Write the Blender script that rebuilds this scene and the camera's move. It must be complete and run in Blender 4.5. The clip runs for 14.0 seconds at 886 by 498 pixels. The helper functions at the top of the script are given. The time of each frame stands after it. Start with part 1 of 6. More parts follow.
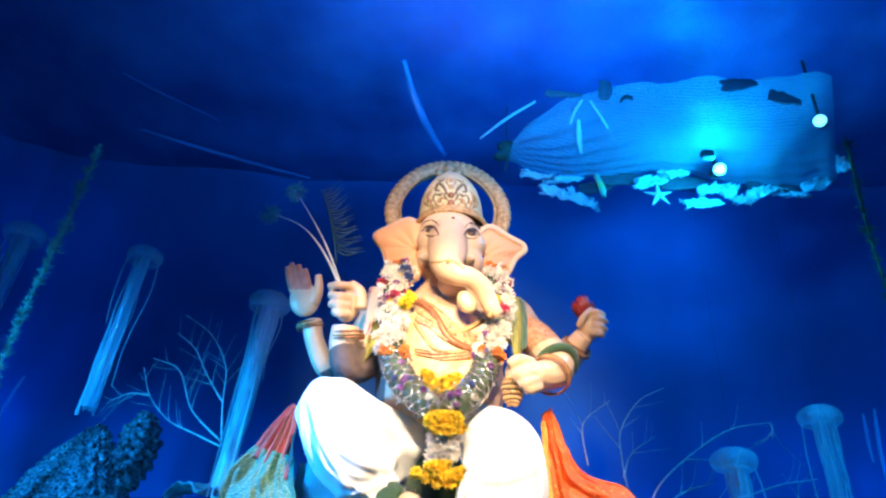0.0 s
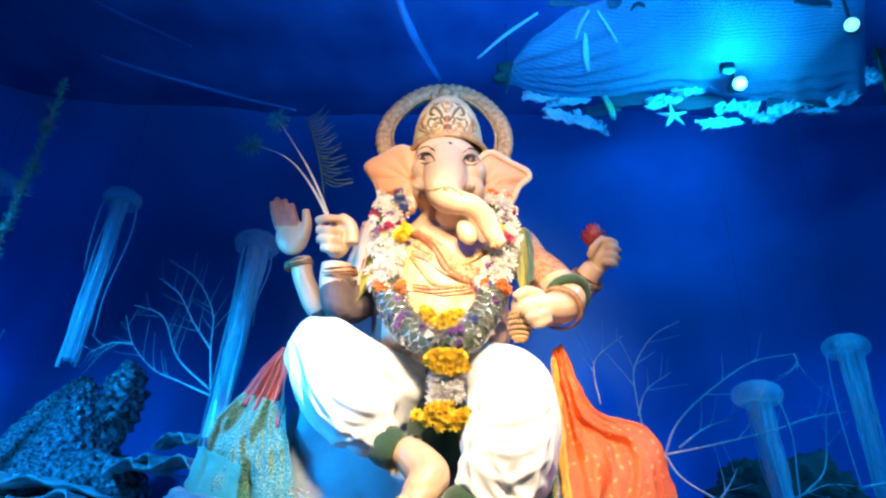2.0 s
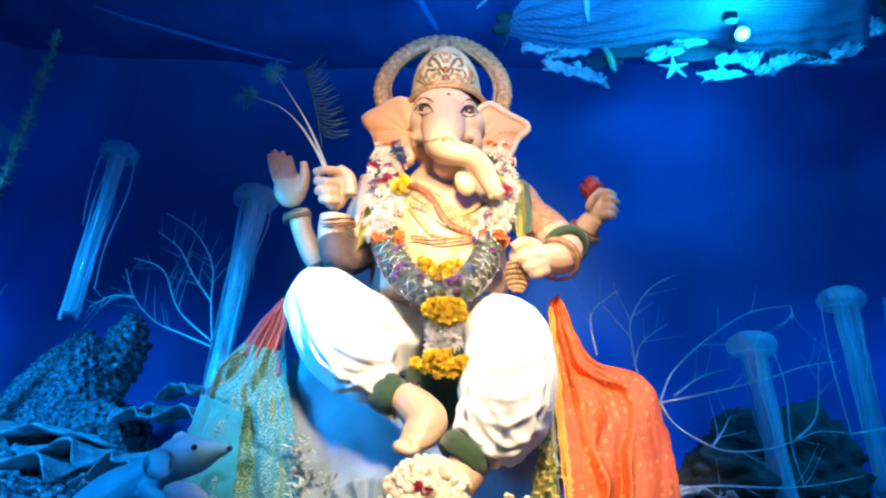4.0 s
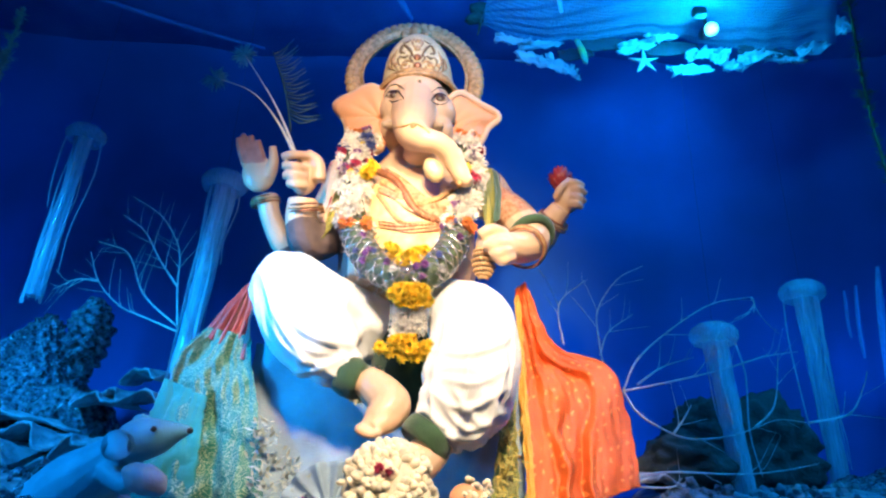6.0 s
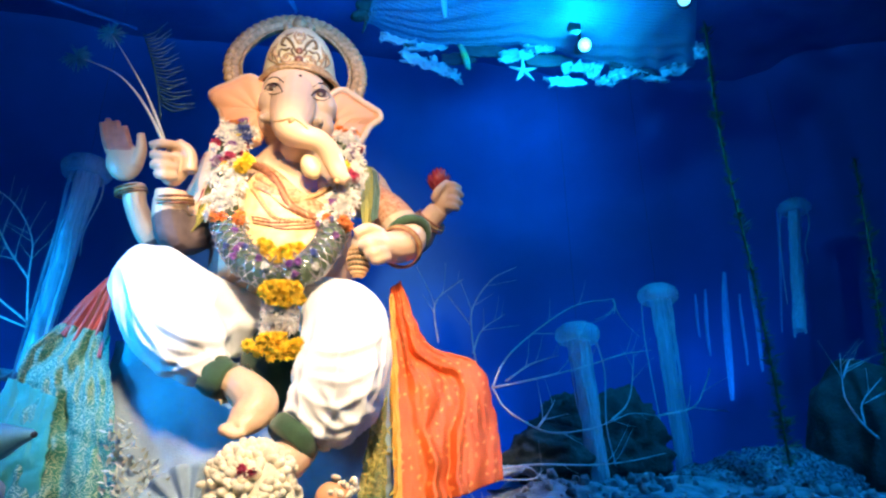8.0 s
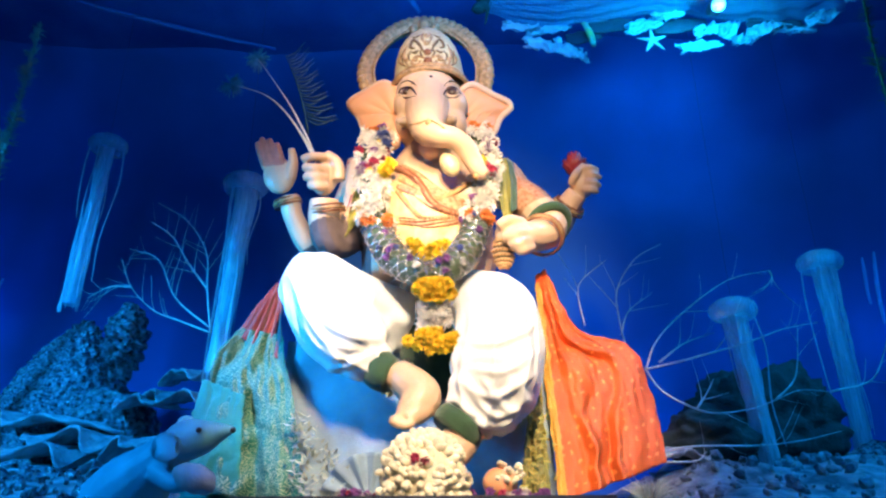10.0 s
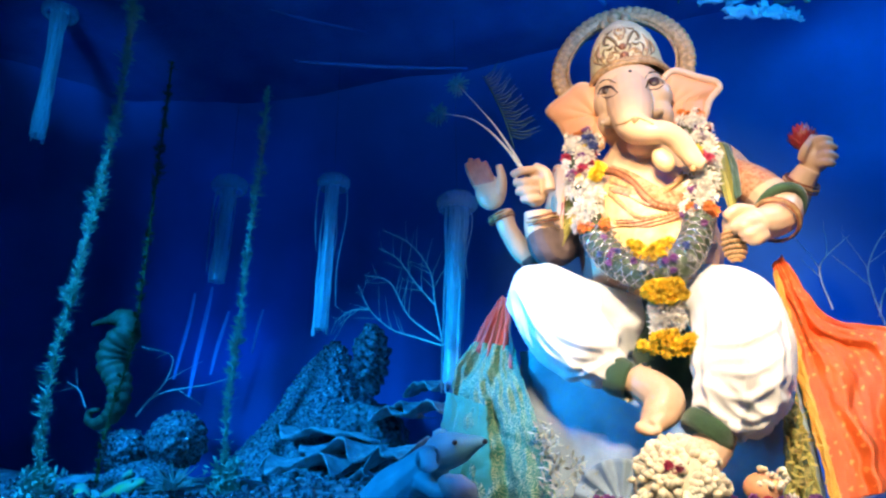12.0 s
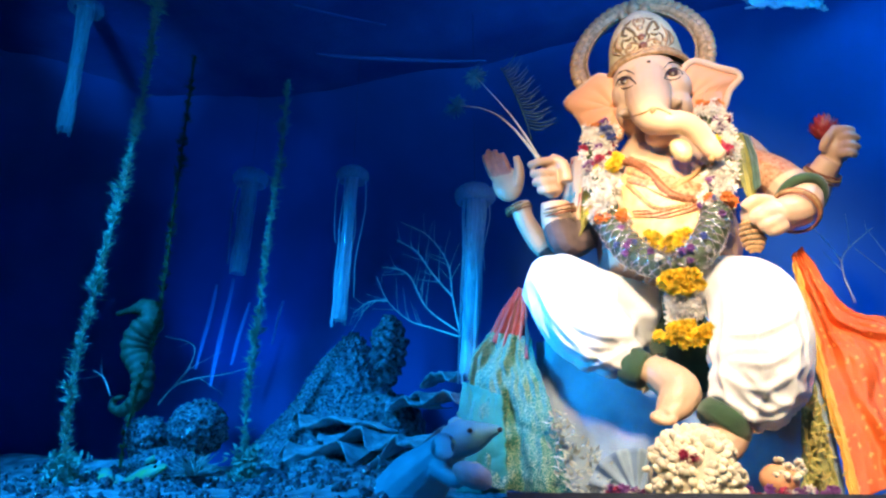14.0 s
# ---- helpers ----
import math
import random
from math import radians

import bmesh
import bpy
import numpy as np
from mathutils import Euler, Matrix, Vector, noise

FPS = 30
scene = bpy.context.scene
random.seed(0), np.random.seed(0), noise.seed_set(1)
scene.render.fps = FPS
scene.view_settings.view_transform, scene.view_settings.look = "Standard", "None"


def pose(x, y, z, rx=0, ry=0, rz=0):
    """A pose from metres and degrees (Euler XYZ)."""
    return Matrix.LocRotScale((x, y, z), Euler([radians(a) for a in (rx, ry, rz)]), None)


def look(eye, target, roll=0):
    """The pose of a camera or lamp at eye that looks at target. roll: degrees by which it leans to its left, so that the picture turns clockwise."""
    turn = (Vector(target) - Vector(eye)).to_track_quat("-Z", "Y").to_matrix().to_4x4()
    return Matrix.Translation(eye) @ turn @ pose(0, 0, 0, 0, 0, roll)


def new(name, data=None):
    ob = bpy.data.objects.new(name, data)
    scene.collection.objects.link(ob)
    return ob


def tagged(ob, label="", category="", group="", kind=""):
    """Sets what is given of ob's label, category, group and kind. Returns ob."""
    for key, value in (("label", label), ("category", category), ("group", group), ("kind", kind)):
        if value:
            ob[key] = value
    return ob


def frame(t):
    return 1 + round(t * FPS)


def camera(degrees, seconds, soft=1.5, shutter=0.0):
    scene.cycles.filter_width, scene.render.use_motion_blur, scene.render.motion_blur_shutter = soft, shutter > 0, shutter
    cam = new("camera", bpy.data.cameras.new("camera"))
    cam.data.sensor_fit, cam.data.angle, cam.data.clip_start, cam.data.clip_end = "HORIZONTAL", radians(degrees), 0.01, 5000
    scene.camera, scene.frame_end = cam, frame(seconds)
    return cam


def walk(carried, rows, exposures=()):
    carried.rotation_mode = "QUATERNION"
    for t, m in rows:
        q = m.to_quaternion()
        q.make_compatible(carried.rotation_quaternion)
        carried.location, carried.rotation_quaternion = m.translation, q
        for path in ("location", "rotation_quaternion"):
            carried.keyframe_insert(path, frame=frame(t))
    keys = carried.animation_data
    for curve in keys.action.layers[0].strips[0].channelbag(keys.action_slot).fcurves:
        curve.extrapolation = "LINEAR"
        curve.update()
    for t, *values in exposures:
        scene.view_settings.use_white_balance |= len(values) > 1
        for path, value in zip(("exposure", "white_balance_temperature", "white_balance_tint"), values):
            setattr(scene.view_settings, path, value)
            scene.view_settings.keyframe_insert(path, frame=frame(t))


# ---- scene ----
cam = camera(67.3, 14.0, soft=2.4)
METRES, EYE, TILT, LEAN, TURN = 1.15, 1.5, 31.0, -3.5, 0.0
ROWS = [
    (0.0, 0.0, 0.0, 0.0, 0.0, 0.0, -0.0),
    (0.5, 0.0198, 0.3203, -0.0385, -0.24, -1.39, 1.11),
    (1.0, 0.018, 0.3169, -0.0618, -0.02, -2.31, 1.29),
    (1.5, 0.0177, 0.3123, -0.0859, 0.1, -2.97, 1.41),
    (2.0, 0.016, 0.3076, -0.1195, 0.06, -4.28, 1.67),
    (2.5, 0.022, 0.3047, -0.147, -0.02, -5.68, 1.77),
    (3.0, 0.0221, 0.297, -0.1618, 0.13, -6.51, 1.64),
    (3.2, 0.0221, 0.297, -0.1618, -0.04, -6.75, 1.75),
    (5.5, 0.0417, 0.2826, -0.2057, 0.18, -8.28, 1.58),
    (6.0, 0.073, 0.2798, -0.2109, -1.72, -8.04, 0.63),
    (6.5, 0.1149, 0.2759, -0.2049, -5.7, -7.64, -1.23),
    (7.0, 0.1464, 0.2586, -0.2063, -10.23, -7.46, -2.59),
    (7.2, 0.1490, 0.2570, -0.2063, -11.46, -7.29, -2.95),
    (9.3, 0.0960, 0.2220, -0.1490, -6.03, -10.24, 1.59),
    (9.5, 0.0895, 0.2195, -0.1464, -4.68, -9.99, 2.37),
    (10.0, 0.0473, 0.2062, -0.1294, -0.9, -9.83, 3.8),
    (10.5, 0.0035, 0.1944, -0.1025, 3.62, -9.63, 6.3),
    (11.0, -0.0289, 0.1763, -0.0712, 7.41, -9.21, 8.18),
    (11.5, -0.0526, 0.1573, -0.0335, 11.24, -8.92, 10.42),
    (12.0, -0.0625, 0.1401, -0.0008, 14.44, -8.43, 12.89),
    (12.5, -0.0626, 0.131, -0.0029, 17.52, -7.69, 13.92),
    (13.0, -0.0565, 0.1292, -0.0131, 17.46, -7.51, 14.14),
    (13.5, -0.0472, 0.1252, -0.0167, 16.83, -7.68, 13.69),
    (14.0, -0.0434, 0.1202, -0.0327, 16.27, -8.32, 12.93),
]
walk(cam, [(t, pose(0, 0, EYE, TILT, LEAN, TURN) @ pose(METRES * x, METRES * y, METRES * z, 90 + pitch, roll, yaw)) for t, x, y, z, yaw, pitch, roll in ROWS],
     exposures=((0.0, 0.16), (3.0, 0.12), (6.0, 0.04), (14.0, 0.0)))


# ---- light ----
def lamp(name, kind, eye, target, power, colour, size=0.2, spread=60, blend=0.6):
    data = bpy.data.lights.new(name, kind)
    data.energy, data.color = power, colour
    if kind == "SPOT":
        data.spot_size, data.spot_blend, data.shadow_soft_size = radians(spread), blend, size
    elif kind == "AREA":
        data.size = size
    else:
        data.shadow_soft_size = size
    ob = new(name, data)
    ob.matrix_world = look(eye, target)
    return ob


world = bpy.data.worlds.new("dark_hall")
world.use_nodes = True
world.node_tree.nodes["Background"].inputs[0].default_value = (0.0, 0.02, 0.12, 1)
world.node_tree.nodes["Background"].inputs[1].default_value = 0.15
scene.world = world

WARM, CYAN = (1.0, 0.80, 0.54), (0.004, 0.31, 1.0)
lamp("front_spot", "SPOT", (0.35, -0.5, 4.9), (0.0, 3.72, 2.40), 2450, WARM, 0.28, 28.5, 0.35)
# added warm beam: lights the head that the narrow front spot misses
lamp("head_fill", "SPOT", (-0.2, -0.7, 4.25), (-0.05, 3.95, 3.72), 1750, (1.0, 0.78, 0.48), 0.3, 28, 0.85)
lamp("drape_spot", "SPOT", (0.9, 0.6, 5.0), (0.84, 4.0, 2.15), 250, (1.0, 0.66, 0.42), 0.2, 19, 0.5)
lamp("blue_flood_left", "SPOT", (-4.2, 1.0, 5.0), (-3.1, 4.3, 1.6), 2600, CYAN, 0.25, 64, 0.9)
lamp("blue_flood_right", "SPOT", (4.2, 1.6, 5.0), (2.5, 4.9, 1.8), 820, CYAN, 0.25, 62, 0.9)
lamp("blue_side_left", "SPOT", (-3.4, 2.2, 3.2), (-1.2, 4.0, 2.7), 1450, (0.004, 0.36, 1.0), 0.2, 40, 0.85)
# added fill for the upper left jellyfish; no lamp known there
lamp("string_fill_left", "SPOT", (-3.4, 1.2, 2.8), (-4.7, 3.55, 4.9), 420, CYAN, 0.2, 22, 0.8)
lamp("canopy_lamp_glow", "SPOT", (1.93, 3.85, 4.58), (1.70, 4.15, 5.0), 46, (0.004, 0.42, 1.0), 0.05, 150, 0.9)
lamp("ceiling_wash", "SPOT", (0.6, 2.2, 4.0), (0.5, 2.7, 5.6), 900, (0.006, 0.32, 1.0), 0.6, 150, 1.0)
lamp("net_edge_lamp", "POINT", (1.90, 3.98, 4.70), (1.9, 3.9, 0), 66, (0.004, 0.46, 1.0), 0.05)
lamp("side_lamp_glow", "POINT", (2.50, 3.55, 4.90), (1.9, 3.9, 0), 10, CYAN, 0.05)
lamp("backdrop_wash_right", "SPOT", (2.1, 5.0, 4.8), (2.1, 6.2, 5.0), 54, (0.0, 0.34, 1.0), 0.3, 125, 1.0)
lamp("backdrop_wash_low", "SPOT", (0.9, 5.2, 1.7), (1.5, 6.3, 2.8), 48, (0.0, 0.08, 1.0), 0.3, 150, 1.0)
# added soft fill that lifts the darks; no such source known overhead
lamp("blue_fill_overhead", "AREA", (0.0, 1.2, 5.2), (0.4, 4.6, 2.4), 34, (0.0, 0.22, 1.0), 3.5)
# two added fills from below for the backdrop streaks; no footlights known
lamp("streak_fill_left", "SPOT", (-4.3, 4.95, 2.1), (-4.45, 5.6, 3.1), 120, (0.0, 0.18, 1.0), 0.1, 70, 1.0)
lamp("streak_fill_right", "SPOT", (3.7, 5.0, 2.15), (3.75, 5.6, 2.95), 65, (0.006, 0.24, 1.0), 0.1, 80, 1.0)


# ---- materials ----
def mat(name, colour, rough=0.6, metal=0.0, var=0.25, scale=6.0, bump=0.2, grain=60.0, other=None, clear=0.0, sheen=0.0):
    m = bpy.data.materials.new(name)
    m.use_nodes = True
    n, l = m.node_tree.nodes, m.node_tree.links
    b = n["Principled BSDF"]
    co = n.new("ShaderNodeTexCoord")
    big, fine = n.new("ShaderNodeTexNoise"), n.new("ShaderNodeTexNoise")
    big.inputs["Scale"].default_value, fine.inputs["Scale"].default_value = scale, grain
    big.inputs["Detail"].default_value = 4
    l.new(co.outputs["Object"], big.inputs["Vector"]), l.new(co.outputs["Object"], fine.inputs["Vector"])
    ramp = n.new("ShaderNodeValToRGB")
    c2 = other or tuple(v * (1 - var) for v in colour)
    ramp.color_ramp.elements[0].position, ramp.color_ramp.elements[1].position = 0.35, 0.65
    ramp.color_ramp.elements[0].color, ramp.color_ramp.elements[1].color = (*c2, 1), (*colour, 1)
    l.new(big.outputs["Fac"], ramp.inputs["Fac"])
    mix = n.new("ShaderNodeMix")
    mix.data_type, mix.blend_type = "RGBA", "MULTIPLY"
    mix.inputs["Factor"].default_value = var
    l.new(ramp.outputs["Color"], mix.inputs["A"]), l.new(fine.outputs["Color"], mix.inputs["B"])
    bright = n.new("ShaderNodeMix")
    bright.data_type = "RGBA"
    bright.inputs["Factor"].default_value = var
    l.new(ramp.outputs["Color"], bright.inputs["A"]), l.new(mix.outputs["Result"], bright.inputs["B"])
    l.new(bright.outputs["Result"], b.inputs["Base Color"])
    b.inputs["Roughness"].default_value, b.inputs["Metallic"].default_value = rough, metal
    b.inputs["Coat Weight"].default_value = clear
    b.inputs["Sheen Weight"].default_value = sheen
    if bump:
        bp = n.new("ShaderNodeBump")
        bp.inputs["Strength"].default_value, bp.inputs["Distance"].default_value = bump, 0.01
        l.new(fine.outputs["Fac"], bp.inputs["Height"]), l.new(bp.outputs["Normal"], b.inputs["Normal"])
    return m


def varied(m, amount=0.25):
    """Let the pieces of one material differ a little from each other in brightness."""
    n, l = m.node_tree.nodes, m.node_tree.links
    b = n["Principled BSDF"]
    src = b.inputs["Base Color"].links[0].from_socket
    info, hsv, mr = n.new("ShaderNodeObjectInfo"), n.new("ShaderNodeHueSaturation"), n.new("ShaderNodeMapRange")
    mr.inputs["To Min"].default_value, mr.inputs["To Max"].default_value = 1 - amount, 1 + amount
    l.new(info.outputs["Random"], mr.inputs["Value"]), l.new(mr.outputs["Result"], hsv.inputs["Value"])
    l.new(src, hsv.inputs["Color"]), l.new(hsv.outputs["Color"], b.inputs["Base Color"])
    return m


def film(name, colour, opacity, rough=0.25):
    """Thin clear plastic: partly see-through, partly glossy and scattering."""
    m = bpy.data.materials.new(name)
    m.use_nodes = True
    n, l = m.node_tree.nodes, m.node_tree.links
    b, out = n["Principled BSDF"], n["Material Output"]
    b.inputs["Base Color"].default_value = (*colour, 1)
    b.inputs["Roughness"].default_value = rough
    tr, tl, mx, my = n.new("ShaderNodeBsdfTransparent"), n.new("ShaderNodeBsdfTranslucent"), n.new("ShaderNodeMixShader"), n.new("ShaderNodeMixShader")
    tl.inputs["Color"].default_value = (*colour, 1)
    noi, mr = n.new("ShaderNodeTexNoise"), n.new("ShaderNodeMapRange")
    co, sc = n.new("ShaderNodeTexCoord"), n.new("ShaderNodeMapping")
    sc.inputs["Scale"].default_value = (45, 45, 0.7)
    l.new(co.outputs["Object"], sc.inputs["Vector"]), l.new(sc.outputs["Vector"], noi.inputs["Vector"])
    mr.inputs["From Min"].default_value, mr.inputs["From Max"].default_value = 0.3, 0.7
    mr.inputs["To Min"].default_value, mr.inputs["To Max"].default_value = opacity * 0.7, min(1, opacity * 1.35)
    l.new(noi.outputs["Fac"], mr.inputs["Value"])
    mx.inputs[0].default_value = 0.4
    l.new(b.outputs[0], mx.inputs[1]), l.new(tl.outputs[0], mx.inputs[2])
    l.new(mr.outputs["Result"], my.inputs[0]), l.new(tr.outputs[0], my.inputs[1]), l.new(mx.outputs[0], my.inputs[2])
    l.new(my.outputs[0], out.inputs["Surface"])
    return m


def brocade(name, ground, thread, scale, cover=0.5, metal=0.5, dots=False):
    """Woven cloth with round medallions of bright thread."""
    m = mat(name, ground, 0.6, 0, 0.3, 4, 0.3, 220)
    n, l = m.node_tree.nodes, m.node_tree.links
    b = n["Principled BSDF"]
    src = b.inputs["Base Color"].links[0].from_socket
    uv, vo, ma = n.new("ShaderNodeUVMap"), n.new("ShaderNodeTexVoronoi"), n.new("ShaderNodeMath")
    vo.inputs["Scale"].default_value, vo.inputs["Randomness"].default_value = scale, 0.35
    ma.operation, ma.inputs[1].default_value = "MULTIPLY", 34
    sn, gt = n.new("ShaderNodeMath"), n.new("ShaderNodeMath")
    sn.operation = "SINE"
    gt.operation, gt.inputs[1].default_value = ("LESS_THAN", cover) if dots else ("GREATER_THAN", 1 - 2 * cover)
    noi, ad = n.new("ShaderNodeTexNoise"), n.new("ShaderNodeMath")
    noi.inputs["Scale"].default_value, noi.inputs["Detail"].default_value = scale * 4, 3
    ad.operation = "MULTIPLY_ADD"
    ad.inputs[1].default_value = 0.5
    l.new(uv.outputs[0], vo.inputs["Vector"]), l.new(uv.outputs[0], noi.inputs["Vector"])
    l.new(noi.outputs["Fac"], ad.inputs[0]), l.new(vo.outputs["Distance"], ad.inputs[2])
    l.new(ad.outputs[0], ma.inputs[0]), l.new(ma.outputs[0], sn.inputs[0]), l.new(ad.outputs[0] if dots else sn.outputs[0], gt.inputs[0])
    mix = n.new("ShaderNodeMix")
    mix.data_type = "RGBA"
    l.new(gt.outputs[0], mix.inputs["Factor"]), l.new(src, mix.inputs["A"])
    mix.inputs["B"].default_value = (*thread, 1)
    l.new(mix.outputs["Result"], b.inputs["Base Color"])
    mm = n.new("ShaderNodeMath")
    mm.operation, mm.inputs[1].default_value = "MULTIPLY", metal
    l.new(gt.outputs[0], mm.inputs[0]), l.new(mm.outputs[0], b.inputs["Metallic"])
    return m


def glow(name, colour, strength):
    m = bpy.data.materials.new(name)
    m.use_nodes = True
    b = m.node_tree.nodes["Principled BSDF"]
    b.inputs["Emission Color"].default_value = (*colour, 1)
    b.inputs["Emission Strength"].default_value = strength
    return m


SKIN = mat("painted_skin", (0.72, 0.47, 0.30), 0.38, 0, 0.12, 5, 0.05, 40, clear=0.15)
EARIN = mat("painted_ear_inside", (0.78, 0.36, 0.18), 0.45, 0, 0.12, 5, 0.05, 40)
DHOTI = mat("white_cloth", (0.82, 0.80, 0.78), 0.75, 0, 0.06, 8, 0.15, 200, sheen=0.2)
GOLD = mat("antique_gold", (0.66, 0.38, 0.17), 0.42, 0.15, 0.4, 30, 0.5, 90, (0.32, 0.18, 0.07))
CREAM = mat("cream_crown_paint", (0.84, 0.67, 0.36), 0.45, 0.1, 0.3, 14, 0.3, 60)
INK = mat("dark_paint", (0.03, 0.018, 0.014), 0.35, 0, 0.1, 20, 0)
EYEWHITE = mat("eye_white", (0.46, 0.33, 0.24), 0.3, 0, 0.05, 20, 0)
IRIS = mat("brown_eye_paint", (0.06, 0.025, 0.016), 0.35, 0, 0.2, 20, 0)
LIP = mat("red_paint", (0.35, 0.03, 0.03), 0.4, 0, 0.2, 20, 0.1)
CUFF = mat("green_velvet", (0.03, 0.085, 0.03), 0.8, 0, 0.3, 12, 0.3, 150, sheen=0.4)
SLEEVE = mat("dark_shawl", (0.05, 0.06, 0.09), 0.8, 0, 0.3, 10, 0.3, 140)
BANGLE = mat("red_gold_bangle", (0.45, 0.17, 0.08), 0.35, 0.5, 0.4, 40, 0.4, 120)
SEAT = mat("pale_blue_seat_cloth", (0.32, 0.42, 0.50), 0.7, 0, 0.35, 5, 0.3, 120)
BACKCLOTH = mat("blue_backdrop_cloth", (0.008, 0.10, 0.36), 0.85, 0, 0.2, 1.2, 0.25, 140)
CEIL = mat("blue_ceiling_cloth", (0.04, 0.12, 0.36), 0.45, 0, 0.4, 1.5, 0.4, 30, (0.015, 0.06, 0.24))
HALL = mat("dark_hall_paint", (0.06, 0.07, 0.10), 0.9, 0, 0.3, 2, 0.2, 40)
ROCK = mat("grey_rough_rock", (0.42, 0.44, 0.46), 0.8, 0, 0.6, 9, 0.9, 45, (0.10, 0.11, 0.13))
BEAD = mat("glittering_rock", (0.46, 0.48, 0.52), 0.22, 0.25, 0.8, 42, 1.0, 90, (0.03, 0.035, 0.05))
RIDGE = mat("dark_ridged_rock", (0.30, 0.32, 0.35), 0.2, 0.2, 0.8, 30, 1.0, 80, (0.012, 0.014, 0.02))
DARKROCK = mat("mossy_dark_rock", (0.05, 0.07, 0.06), 0.9, 0, 0.5, 9, 0.9, 50)
TWIG = mat("bare_pale_branch", (0.72, 0.70, 0.68), 0.7, 0, 0.3, 20, 0.5, 120)
WEED = mat("green_plastic_weed", (0.32, 0.55, 0.42), 0.6, 0, 0.4, 20, 0.2, 80)
DARKWEED = mat("dark_olive_weed", (0.07, 0.12, 0.04), 0.7, 0, 0.4, 20, 0.2, 80)
JELLY = film("clear_plastic_film", (0.75, 0.85, 0.9), 0.62)
JELLYCAP = film("clear_plastic_bowl", (0.75, 0.85, 0.9), 0.36, 0.15)
NET = film("fine_blue_net", (0.18, 0.40, 0.56), 0.55, 0.5)


def meshed(m, pitch):
    """Knot a film into a fine net: threads at an even pitch are denser than the gaps."""
    n, l = m.node_tree.nodes, m.node_tree.links
    mixer = next(k for k in n if k.bl_idname == "ShaderNodeMixShader" and k.inputs[0].is_linked)
    src = mixer.inputs[0].links[0].from_socket
    co, top = n["Texture Coordinate"], None
    for axis in ("X", "Y"):
        wave = n.new("ShaderNodeTexWave")
        wave.bands_direction = axis
        wave.inputs["Scale"].default_value, wave.inputs["Distortion"].default_value = 0.314 / pitch, 0.6
        l.new(co.outputs["Object"], wave.inputs["Vector"])
        if top is None:
            top = wave.outputs["Fac"]
        else:
            big = n.new("ShaderNodeMath")
            big.operation = "MAXIMUM"
            l.new(top, big.inputs[0]), l.new(wave.outputs["Fac"], big.inputs[1])
            top = big.outputs[0]
    mr, mul = n.new("ShaderNodeMapRange"), n.new("ShaderNodeMath")
    mr.inputs["From Min"].default_value, mr.inputs["From Max"].default_value = 0.3, 1.0
    mr.inputs["To Min"].default_value, mr.inputs["To Max"].default_value = 0.8, 1.15
    mul.operation, mul.use_clamp = "MULTIPLY", True
    l.new(top, mr.inputs["Value"]), l.new(mr.outputs["Result"], mul.inputs[0]), l.new(src, mul.inputs[1])
    l.new(mul.outputs[0], mixer.inputs[0])
    return m


meshed(NET, 0.019)
MOUSE = mat("grey_blue_mouse_paint", (0.14, 0.45, 0.52), 0.5, 0, 0.25, 8, 0.15, 60)
SEAHORSE = mat("olive_seahorse_paint", (0.08, 0.12, 0.07), 0.6, 0, 0.4, 14, 0.4, 60)
FISHM = mat("yellow_green_fish_paint", (0.45, 0.5, 0.12), 0.5, 0, 0.5, 9, 0.2, 50, (0.1, 0.3, 0.35))
MARI = varied(mat("marigold_petals", (0.95, 0.62, 0.03), 0.7, 0, 0.3, 30, 0.3, 120))
ORANGEF = varied(mat("orange_petals", (0.80, 0.22, 0.04), 0.7, 0, 0.3, 30, 0.3, 120))
WHITEF = varied(mat("white_petals", (0.80, 0.74, 0.66), 0.6, 0, 0.2, 30, 0.2, 120))
PURPLEF = varied(mat("purple_petals", (0.22, 0.06, 0.25), 0.6, 0, 0.3, 30, 0.2, 120))
PINKF = varied(mat("crimson_petals", (0.40, 0.03, 0.08), 0.6, 0, 0.3, 30, 0.2, 120))
BLUEF = varied(mat("blue_petals", (0.06, 0.09, 0.30), 0.6, 0, 0.3, 30, 0.2, 120))
CREAMF = varied(mat("jasmine_petals", (0.82, 0.72, 0.52), 0.6, 0, 0.2, 30, 0.2, 120))
LEAFG = mat("dark_garland_leaves", (0.06, 0.09, 0.04), 0.6, 0, 0.4, 20, 0.3, 100)
TINSEL = mat("silver_tinsel", (0.66, 0.62, 0.60), 0.25, 0.8, 0.3, 30, 0.3, 90)
ORANGEC = brocade("orange_silk", (0.76, 0.12, 0.015), (0.82, 0.24, 0.06), 11, 0.46, 0.1, True)
TEALC = brocade("teal_gold_brocade", (0.010, 0.15, 0.105), (0.22, 0.30, 0.19), 7.5, 0.30, 0.2)
TEALP = mat("plain_teal_cloth", (0.012, 0.22, 0.16), 0.6, 0, 0.25, 5, 0.3, 180, sheen=0.3)
REDC = mat("red_silk_folds", (0.42, 0.05, 0.05), 0.5, 0, 0.4, 9, 0.3, 120, sheen=0.3)
GREENGOLD = brocade("green_gold_border", (0.10, 0.14, 0.03), (0.45, 0.36, 0.08), 18, 0.5, 0.2)
YELLOWC = mat("yellow_cloth_border", (0.70, 0.36, 0.05), 0.6, 0, 0.25, 12, 0.2, 150)
QUILL = mat("pale_feather_quill", (0.75, 0.72, 0.62), 0.5, 0, 0.2, 20, 0.1)
TUBEFILM = film("rolled_clear_film", (0.75, 0.88, 0.94), 0.55, 0.12)
